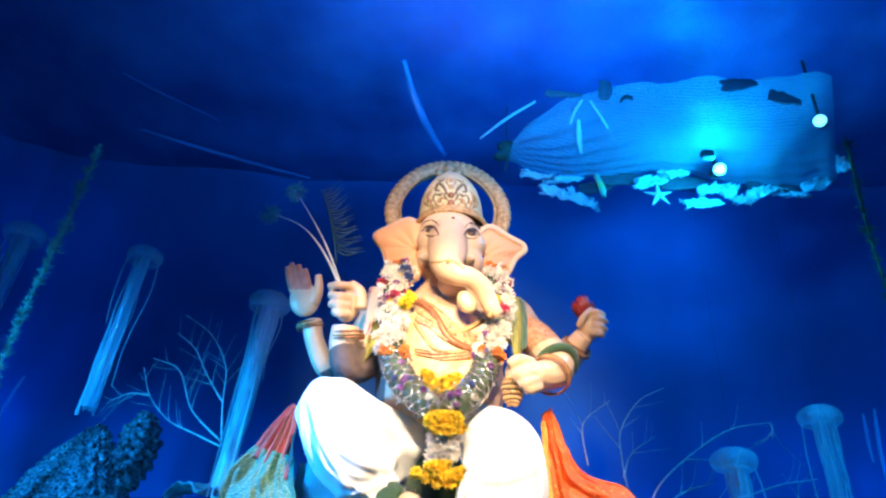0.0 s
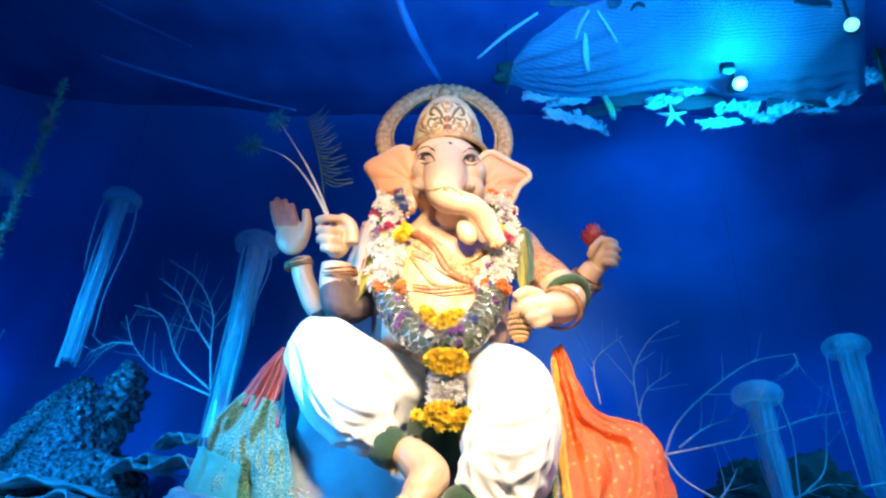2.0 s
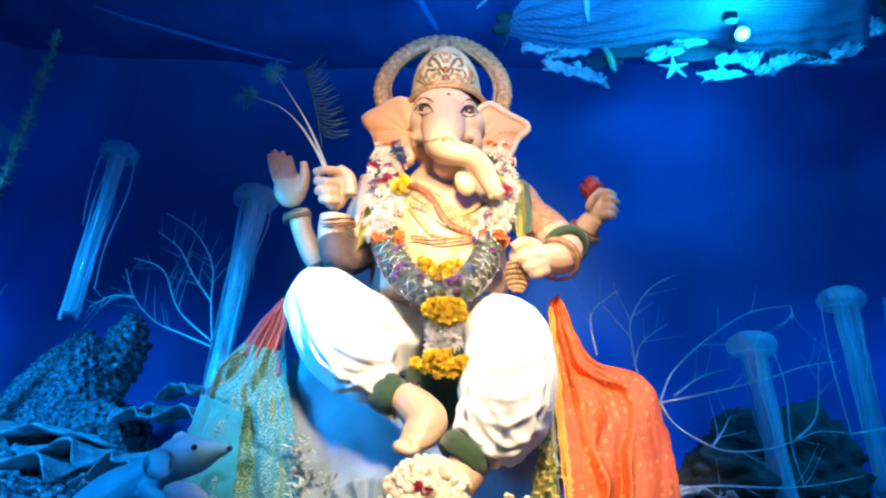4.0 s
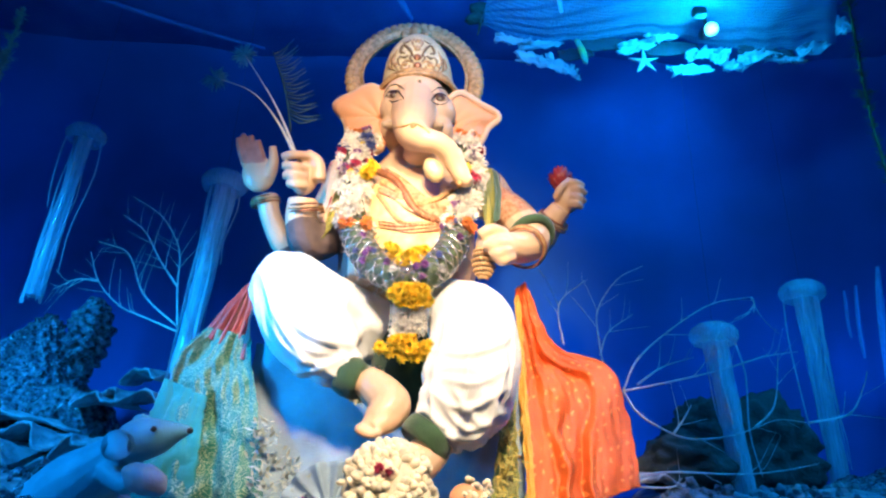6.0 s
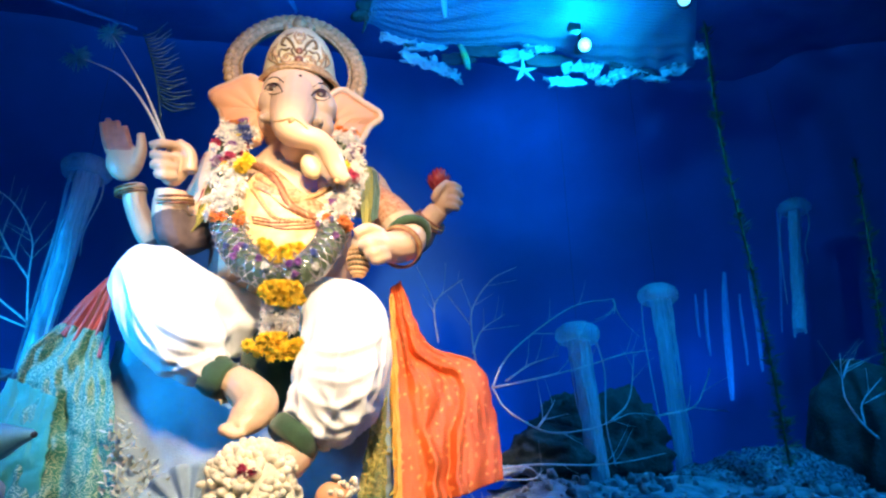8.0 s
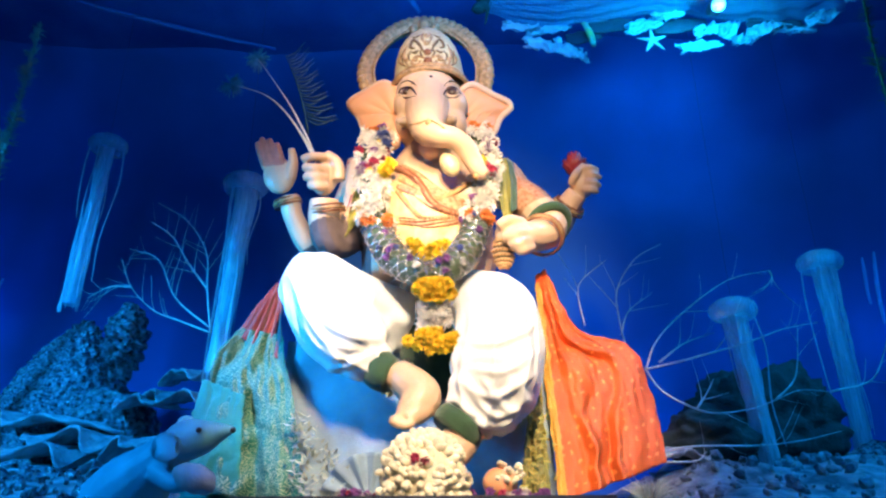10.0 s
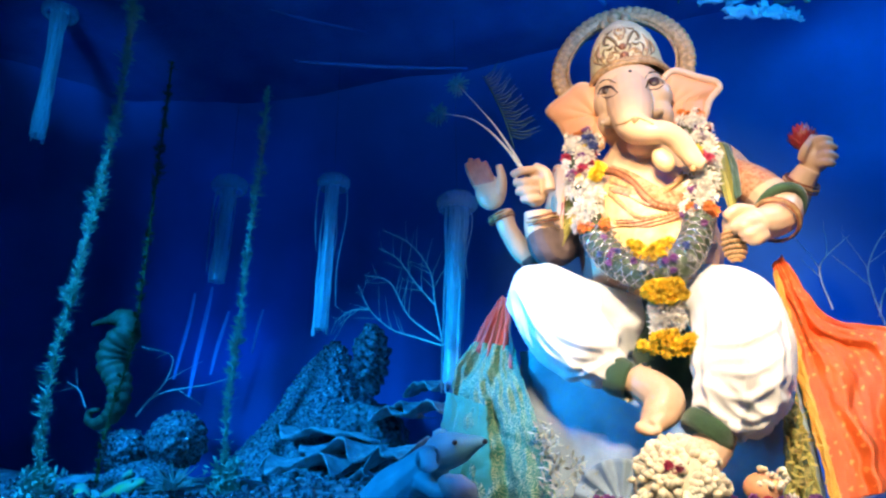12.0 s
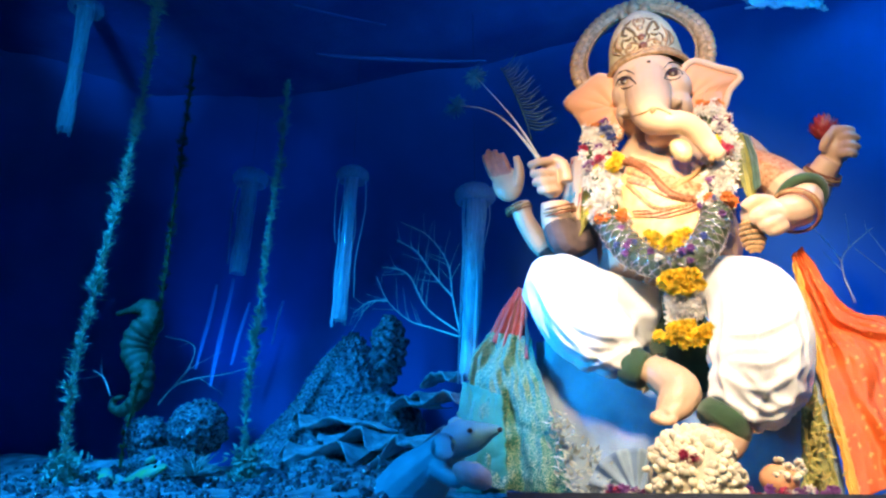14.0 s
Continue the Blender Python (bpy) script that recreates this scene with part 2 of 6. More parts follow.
BARB = mat("green_feather_barbs", (0.03, 0.11, 0.09), 0.4, 0.3, 0.4, 20, 0.1)
LAMPBODY = mat("black_lamp_housing", (0.02, 0.02, 0.025), 0.5, 0.2, 0.2, 20, 0.1)
LENS = glow("lamp_lens", (0.25, 0.80, 1.0), 1.3)
SATIN = mat("blue_satin_strip", (0.10, 0.25, 0.55), 0.28, 0.3, 0.3, 3, 0.1, 60)
SHELF = mat("pale_coral_shelf", (0.55, 0.57, 0.58), 0.7, 0, 0.5, 12, 0.8, 60, (0.22, 0.24, 0.26))
STREAK = film("blue_streak_film", (0.25, 0.55, 0.9), 0.55, 0.3)
CROWNDARK = mat("dark_crown_relief", (0.24, 0.14, 0.055), 0.5, 0.1, 0.3, 30, 0.2)
CHESTCLOTH = mat("pale_yellow_silk", (0.82, 0.62, 0.30), 0.5, 0.05, 0.35, 16, 0.3, 120, (0.70, 0.44, 0.18), sheen=0.3)
# dark brown put on the elbows to give the shade there
ELBOW_SHADE = mat("brown_elbow_shade", (0.17, 0.11, 0.10), 0.8, 0, 0.4, 10, 0.3, 140)
SCARF = mat("peach_gold_scarf", (0.72, 0.42, 0.24), 0.5, 0.15, 0.6, 38, 0.5, 120, (0.50, 0.17, 0.07))
PALM = mat("reddened_palm_paint", (0.62, 0.27, 0.20), 0.45, 0, 0.3, 12, 0.1)
SHELLM = mat("pale_shell_paint", (0.55, 0.6, 0.6), 0.5, 0, 0.3, 10, 0.3, 60)
SILVERPLANT = mat("silvery_grass_leaves", (0.45, 0.50, 0.45), 0.6, 0, 0.4, 14, 0.2, 60)


from mathutils.bvhtree import BVHTree


# ---- builders ----
ORIGIN = {}


def thing(name, at, label, category, group="", kind=""):
    ob = new(name)
    ob.location = at
    ORIGIN[ob] = Vector(at)
    return tagged(ob, label, category, group, kind)


def mesh_of(bm, name, materials, smooth=True):
    me = bpy.data.meshes.new(name)
    bm.normal_update()
    bm.to_mesh(me)
    bm.free()
    for m in materials if isinstance(materials, (list, tuple)) else [materials]:
        me.materials.append(m)
    if smooth:
        me.polygons.foreach_set("use_smooth", [True] * len(me.polygons))
    return me


def part(name, bm, material, parent, label="", smooth=True):
    """One mesh under a thing or a part; bm is in world places."""
    at = ORIGIN[parent]
    bm.transform(Matrix.Translation(-at))
    ob = new(name, mesh_of(bm, name, material, smooth))
    ob.parent = parent
    ORIGIN[ob] = at
    return tagged(ob, label)


def solo(name, bm, material, label, category, at=None, group="", kind="", smooth=True):
    """A thing that is one mesh; bm is in world places."""
    at = Vector(at) if at is not None else sum((v.co for v in bm.verts), Vector()) / max(1, len(bm.verts))
    bm.transform(Matrix.Translation(-at))
    ob = new(name, mesh_of(bm, name, material, smooth))
    ob.location = at
    ORIGIN[ob] = at
    return tagged(ob, label, category, group, kind)


def piece(name, me, parent, place, turn=(0, 0, 0), size=1.0):
    """A further object on a shared mesh, under its thing."""
    ob = new(name, me)
    ob.parent = parent
    ob.matrix_basis = Matrix.LocRotScale(Vector(place) - ORIGIN[parent], Euler(turn), Vector((size, size, size)) if isinstance(size, (int, float)) else Vector(size))
    return ob


def curve_points(pts, n):
    """Catmull-Rom through pts (any width), n steps a stretch."""
    p = [np.array(v, float) for v in pts]
    p = [2 * p[0] - p[1]] + p + [2 * p[-1] - p[-2]]
    out = []
    for i in range(1, len(p) - 2):
        a, b, c, d = p[i - 1:i + 3]
        for k in range(n):
            t = k / n
            out.append(0.5 * (2 * b + (c - a) * t + (2 * a - 5 * b + 4 * c - d) * t * t + (3 * b - a - 3 * c + d) * t ** 3))
    out.append(p[-2])
    return out


def tube(bm, pts, radii, n=6, seg=12, flat=1.0, cap=True, slot=0):
    """A swept round body through pts with a radius at each."""
    rows = curve_points([(*p, r) for p, r in zip(pts, radii)], n)
    rings, side = [], None
    for i, r in enumerate(rows):
        c = Vector(r[:3])
        d = Vector(rows[min(i + 1, len(rows) - 1)][:3]) - Vector(rows[max(i - 1, 0)][:3])
        d = d.normalized() if d.length > 1e-6 else Vector((0, 0, 1))
        if side is None:
            side = d.orthogonal().normalized()
        side = (side - d * side.dot(d)).normalized()
        up = d.cross(side)
        rad = float(max(r[3], 0.0005))
        rings.append([bm.verts.new(c + rad * (math.cos(a) * side + flat * math.sin(a) * up)) for a in (2 * math.pi * k / seg for k in range(seg))])
    for a, b in zip(rings, rings[1:]):
        for k in range(seg):
            bm.faces.new((a[k], a[(k + 1) % seg], b[(k + 1) % seg], b[k])).material_index = slot
    if cap:
        bm.faces.new(rings[0][::-1]).material_index = slot
        bm.faces.new(rings[-1]).material_index = slot
    return bm


def ball(bm, at, size, turn=(0, 0, 0), u=20, v=12, slot=0):
    s = (size,) * 3 if isinstance(size, (int, float)) else size
    m = Matrix.LocRotScale(Vector(at), Euler([radians(a) for a in turn]), Vector(s))
    made = bmesh.ops.create_uvsphere(bm, u_segments=u, v_segments=v, radius=1, matrix=m)
    for vert in made["verts"]:
        for fc in vert.link_faces:
            fc.material_index = slot
    return bm


def fuse(bm, voxel=0.02, smooth=6):
    """Melt overlapping bodies into one skin; gives a new bmesh."""
    me = bpy.data.meshes.new("raw")
    bm.to_mesh(me)
    bm.free()
    ob = new("raw", me)
    r = ob.modifiers.new("r", "REMESH")
    r.mode, r.voxel_size = "VOXEL", voxel
    s = ob.modifiers.new("s", "SMOOTH")
    s.iterations, s.factor = smooth, 0.5
    bpy.context.view_layer.update()
    got = bpy.data.meshes.new_from_object(ob.evaluated_get(bpy.context.evaluated_depsgraph_get()))
    out = bmesh.new()
    out.from_mesh(got)
    bpy.data.objects.remove(ob)
    bpy.data.meshes.remove(me)
    bpy.data.meshes.remove(got)
    return out


def add_to(total, bm, slot):
    """Put bm into the total mesh with its material slot."""
    for fc in bm.faces:
        fc.material_index = slot
    me = bpy.data.meshes.new("t")
    bm.to_mesh(me)
    bm.free()
    total.from_mesh(me)
    bpy.data.meshes.remove(me)


def sheet(bm, rows, thick=0.0, slot=0):
    """A surface through rows of points, with uv in metres, and a second skin behind it where thick is given."""
    uv = bm.loops.layers.uv.verify()
    grid = [[bm.verts.new(p) for p in r] for r in rows]
    for i in range(len(grid) - 1):
        for j in range(len(grid[0]) - 1):
            q = (grid[i][j], grid[i][j + 1], grid[i + 1][j + 1], grid[i + 1][j])
            fc = bm.faces.new(q)
            fc.material_index = slot
            for lp, (a, b) in zip(fc.loops, ((i, j), (i, j + 1), (i + 1, j + 1), (i + 1, j))):
                lp[uv].uv = (b / (len(grid[0]) - 1), a / (len(grid) - 1) * 2)
    if thick:
        bm.normal_update()
        n, m = len(grid), len(grid[0])
        back = [[bm.verts.new(v.co - v.normal * thick) for v in r] for r in grid]
        loop = [(0, k) for k in range(m)] + [(k, m - 1) for k in range(1, n)] + [(n - 1, k) for k in range(m - 2, -1, -1)] + [(k, 0) for k in range(n - 2, 0, -1)]
        quads = [((back[i][j], back[i + 1][j], back[i + 1][j + 1], back[i][j + 1]), ((i, j), (i + 1, j), (i + 1, j + 1), (i, j + 1))) for i in range(n - 1) for j in range(m - 1)]
        for p, q in zip(loop, loop[1:] + loop[:1]):
            quads.append(((grid[q[0]][q[1]], grid[p[0]][p[1]], back[p[0]][p[1]], back[q[0]][q[1]]), (q, p, p, q)))
        for vs, at in quads:
            fc = bm.faces.new(vs)
            fc.material_index = slot
            for lp, (a, c) in zip(fc.loops, at):
                lp[uv].uv = (c / (m - 1), a / (n - 1) * 2)
    return bm


def lerp(a, b, t):
    return Vector(a) * (1 - t) + Vector(b) * t


def along(pts, n):
    """n + 1 places at even steps of length along the smooth line through pts."""
    c = [Vector(p) for p in curve_points(pts, 12)]
    d = [0.0]
    for a, b in zip(c, c[1:]):
        d.append(d[-1] + (b - a).length)
    out, k = [], 0
    for i in range(n + 1):
        want = d[-1] * i / n
        while k < len(d) - 2 and d[k + 1] < want:
            k += 1
        out.append(lerp(c[k], c[k + 1], (want - d[k]) / max(1e-6, d[k + 1] - d[k])))
    return out


# ---- the hall ----
def slab(bm, lo, hi):
    m = Matrix.LocRotScale([(a + b) / 2 for a, b in zip(lo, hi)], None, [b - a for a, b in zip(lo, hi)])
    bmesh.ops.create_cube(bm, size=1, matrix=m)
    return bm


def wall(name, lo, hi, material, label):
    return solo(name, slab(bmesh.new(), lo, hi), material, label, "wall", kind="structure", smooth=False)


wall("floor", (-8.2, -4.2, -0.2), (8.2, 7.4, 0.0), HALL, "dark plain hall floor under the stage")
wall("wall_south", (-8.2, -4.2, 0.0), (8.2, -4.0, 6.2), HALL, "dark plain rear wall of the hall")
wall("wall_west", (-8.2, -4.0, 0.0), (-8.0, 7.2, 6.2), HALL, "dark plain side wall of the hall")
wall("wall_east", (8.0, -4.0, 0.0), (8.2, 7.2, 6.2), HALL, "dark plain side wall of the hall")
wall("wall_north", (-8.2, 7.2, 0.0), (8.2, 7.4, 6.2), HALL, "dark plain wall behind the backdrop cloth")

# ceiling of slack blue cloth
bm = bmesh.new()
rows = []
for i in range(70):
    y = -4.0 + 11.2 * i / 69
    row = []
    for j in range(90):
        x = -8.0 + 16.0 * j / 89
        z = 5.6 + 0.10 * noise.noise((x * 0.5, y * 0.9, 3)) + 0.05 * noise.noise((x * 0.9 + y, y * 2.2, 7)) + 0.05 * abs(math.sin(1.3 * y + 0.25 * x))
        row.append((x, y, z))
    rows.append(row)
sheet(bm, rows, 0.01)
solo("ceiling", bm, CEIL, "slack blue cloth stretched under the roof", "ceiling", kind="structure")

# backdrop: one cloth that runs round the back of the stage in soft folds
bm = bmesh.new()
line = along([(-7.3, 1.5, 0), (-7.0, 4.0, 0), (-5.6, 5.7, 0), (-2.5, 6.3, 0), (1.5, 6.3, 0), (4.4, 6.0, 0), (6.2, 4.6, 0), (6.6, 1.5, 0)], 260)
rows = []
for i in range(24):
    z = 1.0 + 4.75 * i / 23
    row = []
    for j, p in enumerate(line):
        k = 0.035 * noise.noise((j * 0.22, z * 0.25, 0)) + 0.05 * noise.noise((j * 0.05, z * 0.4, 5))
        over = max(0.0, z - 4.5) / 1.25
        q = 1 - 0.16 * over ** 2
        row.append((p.x * (1 + k * 0.3) * q, 0.5 + (p.y + k - 0.5) * q, z))
    rows.append(row)
sheet(bm, rows, 0.006)
solo("backdrop", bm, BACKCLOTH, "deep blue cloth backdrop in soft folds", "backdrop", kind="structure")

# raised stage
bm = slab(bmesh.new(), (-7.6, 2.9, 0.0), (6.6, 7.0, 1.42))
bmesh.ops.bevel(bm, geom=bm.edges[:], offset=0.02, segments=2, affect="EDGES")
solo("stage", bm, HALL, "dark raised stage that carries the display", "stage", kind="structure", smooth=False)


# ---- the seat and the idol ----
CX = -0.08
bm = bmesh.new()
slab(bm, (-0.92, 3.98, 1.42), (0.58, 4.9, 2.45))
bmesh.ops.bevel(bm, geom=bm.edges[:], offset=0.06, segments=3, affect="EDGES")
bmesh.ops.subdivide_edges(bm, edges=[e for e in bm.edges if e.calc_length() > 0.2], cuts=24, use_grid_fill=True)
for v in bm.verts:
    v.co.y += 0.03 * math.sin(16 * v.co.x + 5 * noise.noise(v.co * 2)) * noise.noise(v.co * 2.1 + Vector((2, 2, 0)))
    v.co += 0.02 * Vector((noise.noise(v.co * 5), noise.noise(v.co * 5 + Vector((9, 0, 0))), 0))
solo("seat", bm, SEAT, "cloth-covered seat block under the idol", "seat", at=(-0.15, 4.4, 1.42))

bm = slab(bmesh.new(), (-0.9, 3.15, 1.42), (0.72, 3.95, 1.54))
bmesh.ops.bevel(bm, geom=bm.edges[:], offset=0.02, segments=2, affect="EDGES")
solo("low_step", bm, SLEEVE, "low dark cloth-covered step before the seat", "step", smooth=False)

total = bmesh.new()
SLOTS = [SKIN, DHOTI, GOLD, CREAM, INK, EYEWHITE, LIP, CUFF, SLEEVE, BANGLE, EARIN, SCARF, PALM, CROWNDARK, CHESTCLOTH, ELBOW_SHADE, IRIS]

# body, arms, feet and head in one skin
bm = bmesh.new()
tube(bm, [(-0.089, 4.250, 2.726), (-0.104, 4.200, 2.893), (-0.114, 4.150, 3.138), (-0.101, 4.200, 3.439), (-0.091, 4.200, 3.689)], [0.36, 0.42, 0.40, 0.34, 0.20], seg=20)
ball(bm, (-0.042, 4.100, 3.097), (0.34, 0.26, 0.30))
ball(bm, (-0.402, 4.250, 3.490), (0.20, 0.17, 0.19))
ball(bm, (0.267, 4.250, 3.510), (0.20, 0.17, 0.19))
ball(bm, Vector((-0.098, 3.850, 3.991)) + Vector((0, 0.25, 0)), (0.235, 0.25, 0.25))
ball(bm, Vector((-0.093, 3.840, 3.837)) + Vector((0, 0.23, 0)), (0.225, 0.23, 0.22))
ball(bm, Vector((-0.092, 3.900, 3.590)) + Vector((0, 0.2, 0)), (0.17, 0.2, 0.2))
for at, s in ((Vector((-0.214, 3.860, 3.944)) + Vector((0, 0.13, 0)), 0.125), (Vector((0.027, 3.860, 3.937)) + Vector((0, 0.13, 0)), 0.125), (Vector((-0.212, 3.880, 3.806)) + Vector((0, 0.12, 0)), 0.115), (Vector((0.027, 3.880, 3.804)) + Vector((0, 0.12, 0)), 0.115)):
    ball(bm, at, s)
ball(bm, Vector((-0.098, 3.840, 3.975)) + Vector((0, 0.15, 0)), (0.17, 0.15, 0.13))
ball(bm, Vector((-0.099, 3.830, 3.826)) + Vector((0, 0.14, 0)), (0.165, 0.14, 0.12))
ball(bm, (-0.115, 3.98, 3.904), (0.20, 0.16, 0.19))
ball(bm, (-0.118, 4.0, 4.038), (0.21, 0.165, 0.16))
# trunk
tube(bm, [(-0.122, 4.030, 4.169), (-0.113, 3.930, 3.947), (-0.110, 3.800, 3.737), (-0.100, 3.670, 3.569), (-0.031, 3.600, 3.483), (0.052, 3.600, 3.462), (0.117, 3.630, 3.421), (0.159, 3.660, 3.358), (0.197, 3.670, 3.291), (0.239, 3.670, 3.255)],
     [0.13, 0.140, 0.128, 0.098, 0.073, 0.064, 0.062, 0.058, 0.050, 0.030], seg=18)
ball(bm, (-0.058, 3.8, 3.51), (0.10, 0.09, 0.07))
# arms: raised open palm
tube(bm, [(-0.518, 4.300, 3.655), (-0.605, 4.340, 3.442), (-0.714, 4.320, 3.189), (-0.855, 4.220, 3.057), (-0.958, 4.130, 3.195), (-1.000, 4.100, 3.343)], [0.16, 0.14, 0.12, 0.085, 0.066, 0.070])
ball(bm, (-1.075, 4.100, 3.495), (0.105, 0.05, 0.13), (0, -14, 0))
tube(bm, [(-1.167, 4.090, 3.548), (-1.206, 4.070, 3.647), (-1.223, 4.030, 3.711)], [0.026, 0.024, 0.017], seg=8)
tube(bm, [(-1.134, 4.090, 3.569), (-1.173, 4.070, 3.673), (-1.195, 4.030, 3.745)], [0.026, 0.024, 0.017], seg=8)
tube(bm, [(-1.091, 4.090, 3.579), (-1.125, 4.070, 3.670), (-1.142, 4.030, 3.734)], [0.026, 0.024, 0.017], seg=8)
tube(bm, [(-1.053, 4.090, 3.563), (-1.077, 4.070, 3.642), (-1.091, 4.030, 3.702)], [0.026, 0.024, 0.017], seg=8)
tube(bm, [(-1.004, 4.090, 3.467), (-0.982, 4.060, 3.565), (-0.994, 4.030, 3.659)], [0.042, 0.036, 0.024], seg=8)
# raised fist
tube(bm, [(-0.503, 4.220, 3.570), (-0.540, 4.180, 3.345), (-0.585, 4.100, 3.115), (-0.674, 3.980, 2.998), (-0.718, 3.900, 3.082), (-0.720, 3.860, 3.209)], [0.17, 0.15, 0.13, 0.12, 0.098, 0.088])
ball(bm, (-0.733, 3.870, 3.372), (0.085, 0.07, 0.13))
tube(bm, [(-0.854, 3.800, 3.452), (-0.779, 3.760, 3.446), (-0.691, 3.820, 3.468)], [0.027, 0.028, 0.026], seg=8)
tube(bm, [(-0.841, 3.790, 3.386), (-0.768, 3.750, 3.366), (-0.701, 3.800, 3.373)], [0.027, 0.028, 0.026], seg=8)
tube(bm, [(-0.827, 3.790, 3.326), (-0.761, 3.750, 3.299), (-0.699, 3.800, 3.321)], [0.027, 0.028, 0.026], seg=8)
tube(bm, [(-0.798, 3.790, 3.272), (-0.744, 3.760, 3.247), (-0.694, 3.800, 3.265)], [0.027, 0.028, 0.026], seg=8)
tube(bm, [(-0.639, 3.840, 3.321), (-0.653, 3.820, 3.431), (-0.723, 3.800, 3.487)], [0.045, 0.04, 0.03], seg=8)
# arm that rests forward, closed hand
tube(bm, [(0.255, 4.220, 3.494), (0.415, 4.200, 3.408), (0.549, 4.100, 3.258), (0.615, 3.950, 3.053), (0.523, 3.820, 2.944), (0.441, 3.740, 2.912)], [0.155, 0.130, 0.120, 0.115, 0.095, 0.082])
ball(bm, (0.393, 3.720, 2.899), (0.12, 0.08, 0.095), (0, 20, 0))
tube(bm, [(0.440, 3.720, 2.977), (0.358, 3.660, 2.971), (0.291, 3.660, 2.933)], [0.036, 0.036, 0.03], seg=8)
tube(bm, [(0.451, 3.700, 2.915), (0.382, 3.620, 2.867), (0.319, 3.640, 2.860)], [0.034, 0.036, 0.03], seg=8)
tube(bm, [(0.465, 3.700, 2.870), (0.404, 3.620, 2.820), (0.354, 3.640, 2.817)], [0.033, 0.035, 0.03], seg=8)
tube(bm, [(0.479, 3.700, 2.828), (0.425, 3.630, 2.786), (0.389, 3.650, 2.787)], [0.030, 0.031, 0.027], seg=8)
# arm held out with the lotus
tube(bm, [(0.258, 4.280, 3.525), (0.427, 4.320, 3.467), (0.576, 4.350, 3.343), (0.700, 4.250, 3.183), (0.775, 4.150, 3.277), (0.829, 4.100, 3.343)], [0.15, 0.115, 0.100, 0.095, 0.080, 0.068])
ball(bm, (0.875, 4.100, 3.423), (0.085, 0.075, 0.11), (0, 12, 0))
tube(bm, [(0.851, 4.060, 3.496), (0.902, 4.010, 3.479), (0.963, 4.040, 3.473)], [0.026, 0.026, 0.019], seg=8)
tube(bm, [(0.869, 4.060, 3.449), (0.920, 4.010, 3.433), (0.977, 4.040, 3.419)], [0.026, 0.026, 0.019], seg=8)
tube(bm, [(0.873, 4.060, 3.399), (0.916, 4.010, 3.375), (0.969, 4.040, 3.364)], [0.026, 0.026, 0.019], seg=8)
tube(bm, [(0.870, 4.060, 3.356), (0.906, 4.010, 3.325), (0.946, 4.040, 3.322)], [0.026, 0.026, 0.019], seg=8)
tube(bm, [(0.789, 4.060, 3.388), (0.810, 4.010, 3.430), (0.876, 4.040, 3.518)], [0.026, 0.026, 0.019], seg=8)
# feet
tube(bm, [(-0.254, 3.690, 2.138), (-0.162, 3.640, 2.061), (-0.118, 3.580, 1.993), (-0.176, 3.530, 1.915), (-0.219, 3.500, 1.881)], [0.080, 0.098, 0.100, 0.072, 0.035], seg=14)
tube(bm, [(-0.094, 3.620, 2.035), (-0.119, 3.540, 1.937), (-0.187, 3.490, 1.874)], [0.070, 0.066, 0.040], seg=12)
for at, r in (((-0.238, 3.475, 1.873), 0.030), ((-0.213, 3.47, 1.857), 0.025), ((-0.187, 3.468, 1.851), 0.023), ((-0.161, 3.468, 1.856), 0.021)):
    ball(bm, at, (r, r * 1.3, r), u=10, v=6)
tube(bm, [(0.109, 3.660, 1.888), (0.056, 3.560, 1.773), (-0.053, 3.420, 1.654)], [0.10, 0.095, 0.08], seg=14)
bm = fuse(bm, 0.009, 4)
BODY = BVHTree.FromBMesh(bm)


def onto(p, lift=0.0):
    """The place where the body's front meets the line of sight from the hall floor to p."""
    eye = Vector((0.0, 0.4, 1.5))
    d = (Vector(p) - eye).normalized()
    hit = BODY.ray_cast(eye, d)[0]
    return (hit if hit is not None else Vector(p)) - d * lift


add_to(total, bm, 0)
# reddened fingers of the open palm
total.normal_update()
for fc in total.faces:
    p = fc.calc_center_median()
    if p.x < -1.04 and p.z > 3.555 + 0.012 * noise.noise(p * 25) and fc.normal.y < -0.45:
        fc.material_index = 12
# pale silk over the chest
ua, la = along([(-0.344, 3.900, 3.376), (-0.170, 3.840, 3.246), (-0.031, 3.820, 3.163), (0.094, 3.880, 3.140)], 30), along([(-0.303, 3.860, 2.906), (-0.177, 3.800, 2.802), (-0.049, 3.800, 2.797), (0.070, 3.860, 2.903)], 30)
bm = bmesh.new()
sheet(bm, [[onto(lerp(a, b, t), 0.005 + 0.004 * math.sin(t * 9 + i * 0.5)) for t in np.linspace(0, 1, 24)] for i, (a, b) in enumerate(zip(ua, la))], 0.004)
add_to(total, bm, 14)
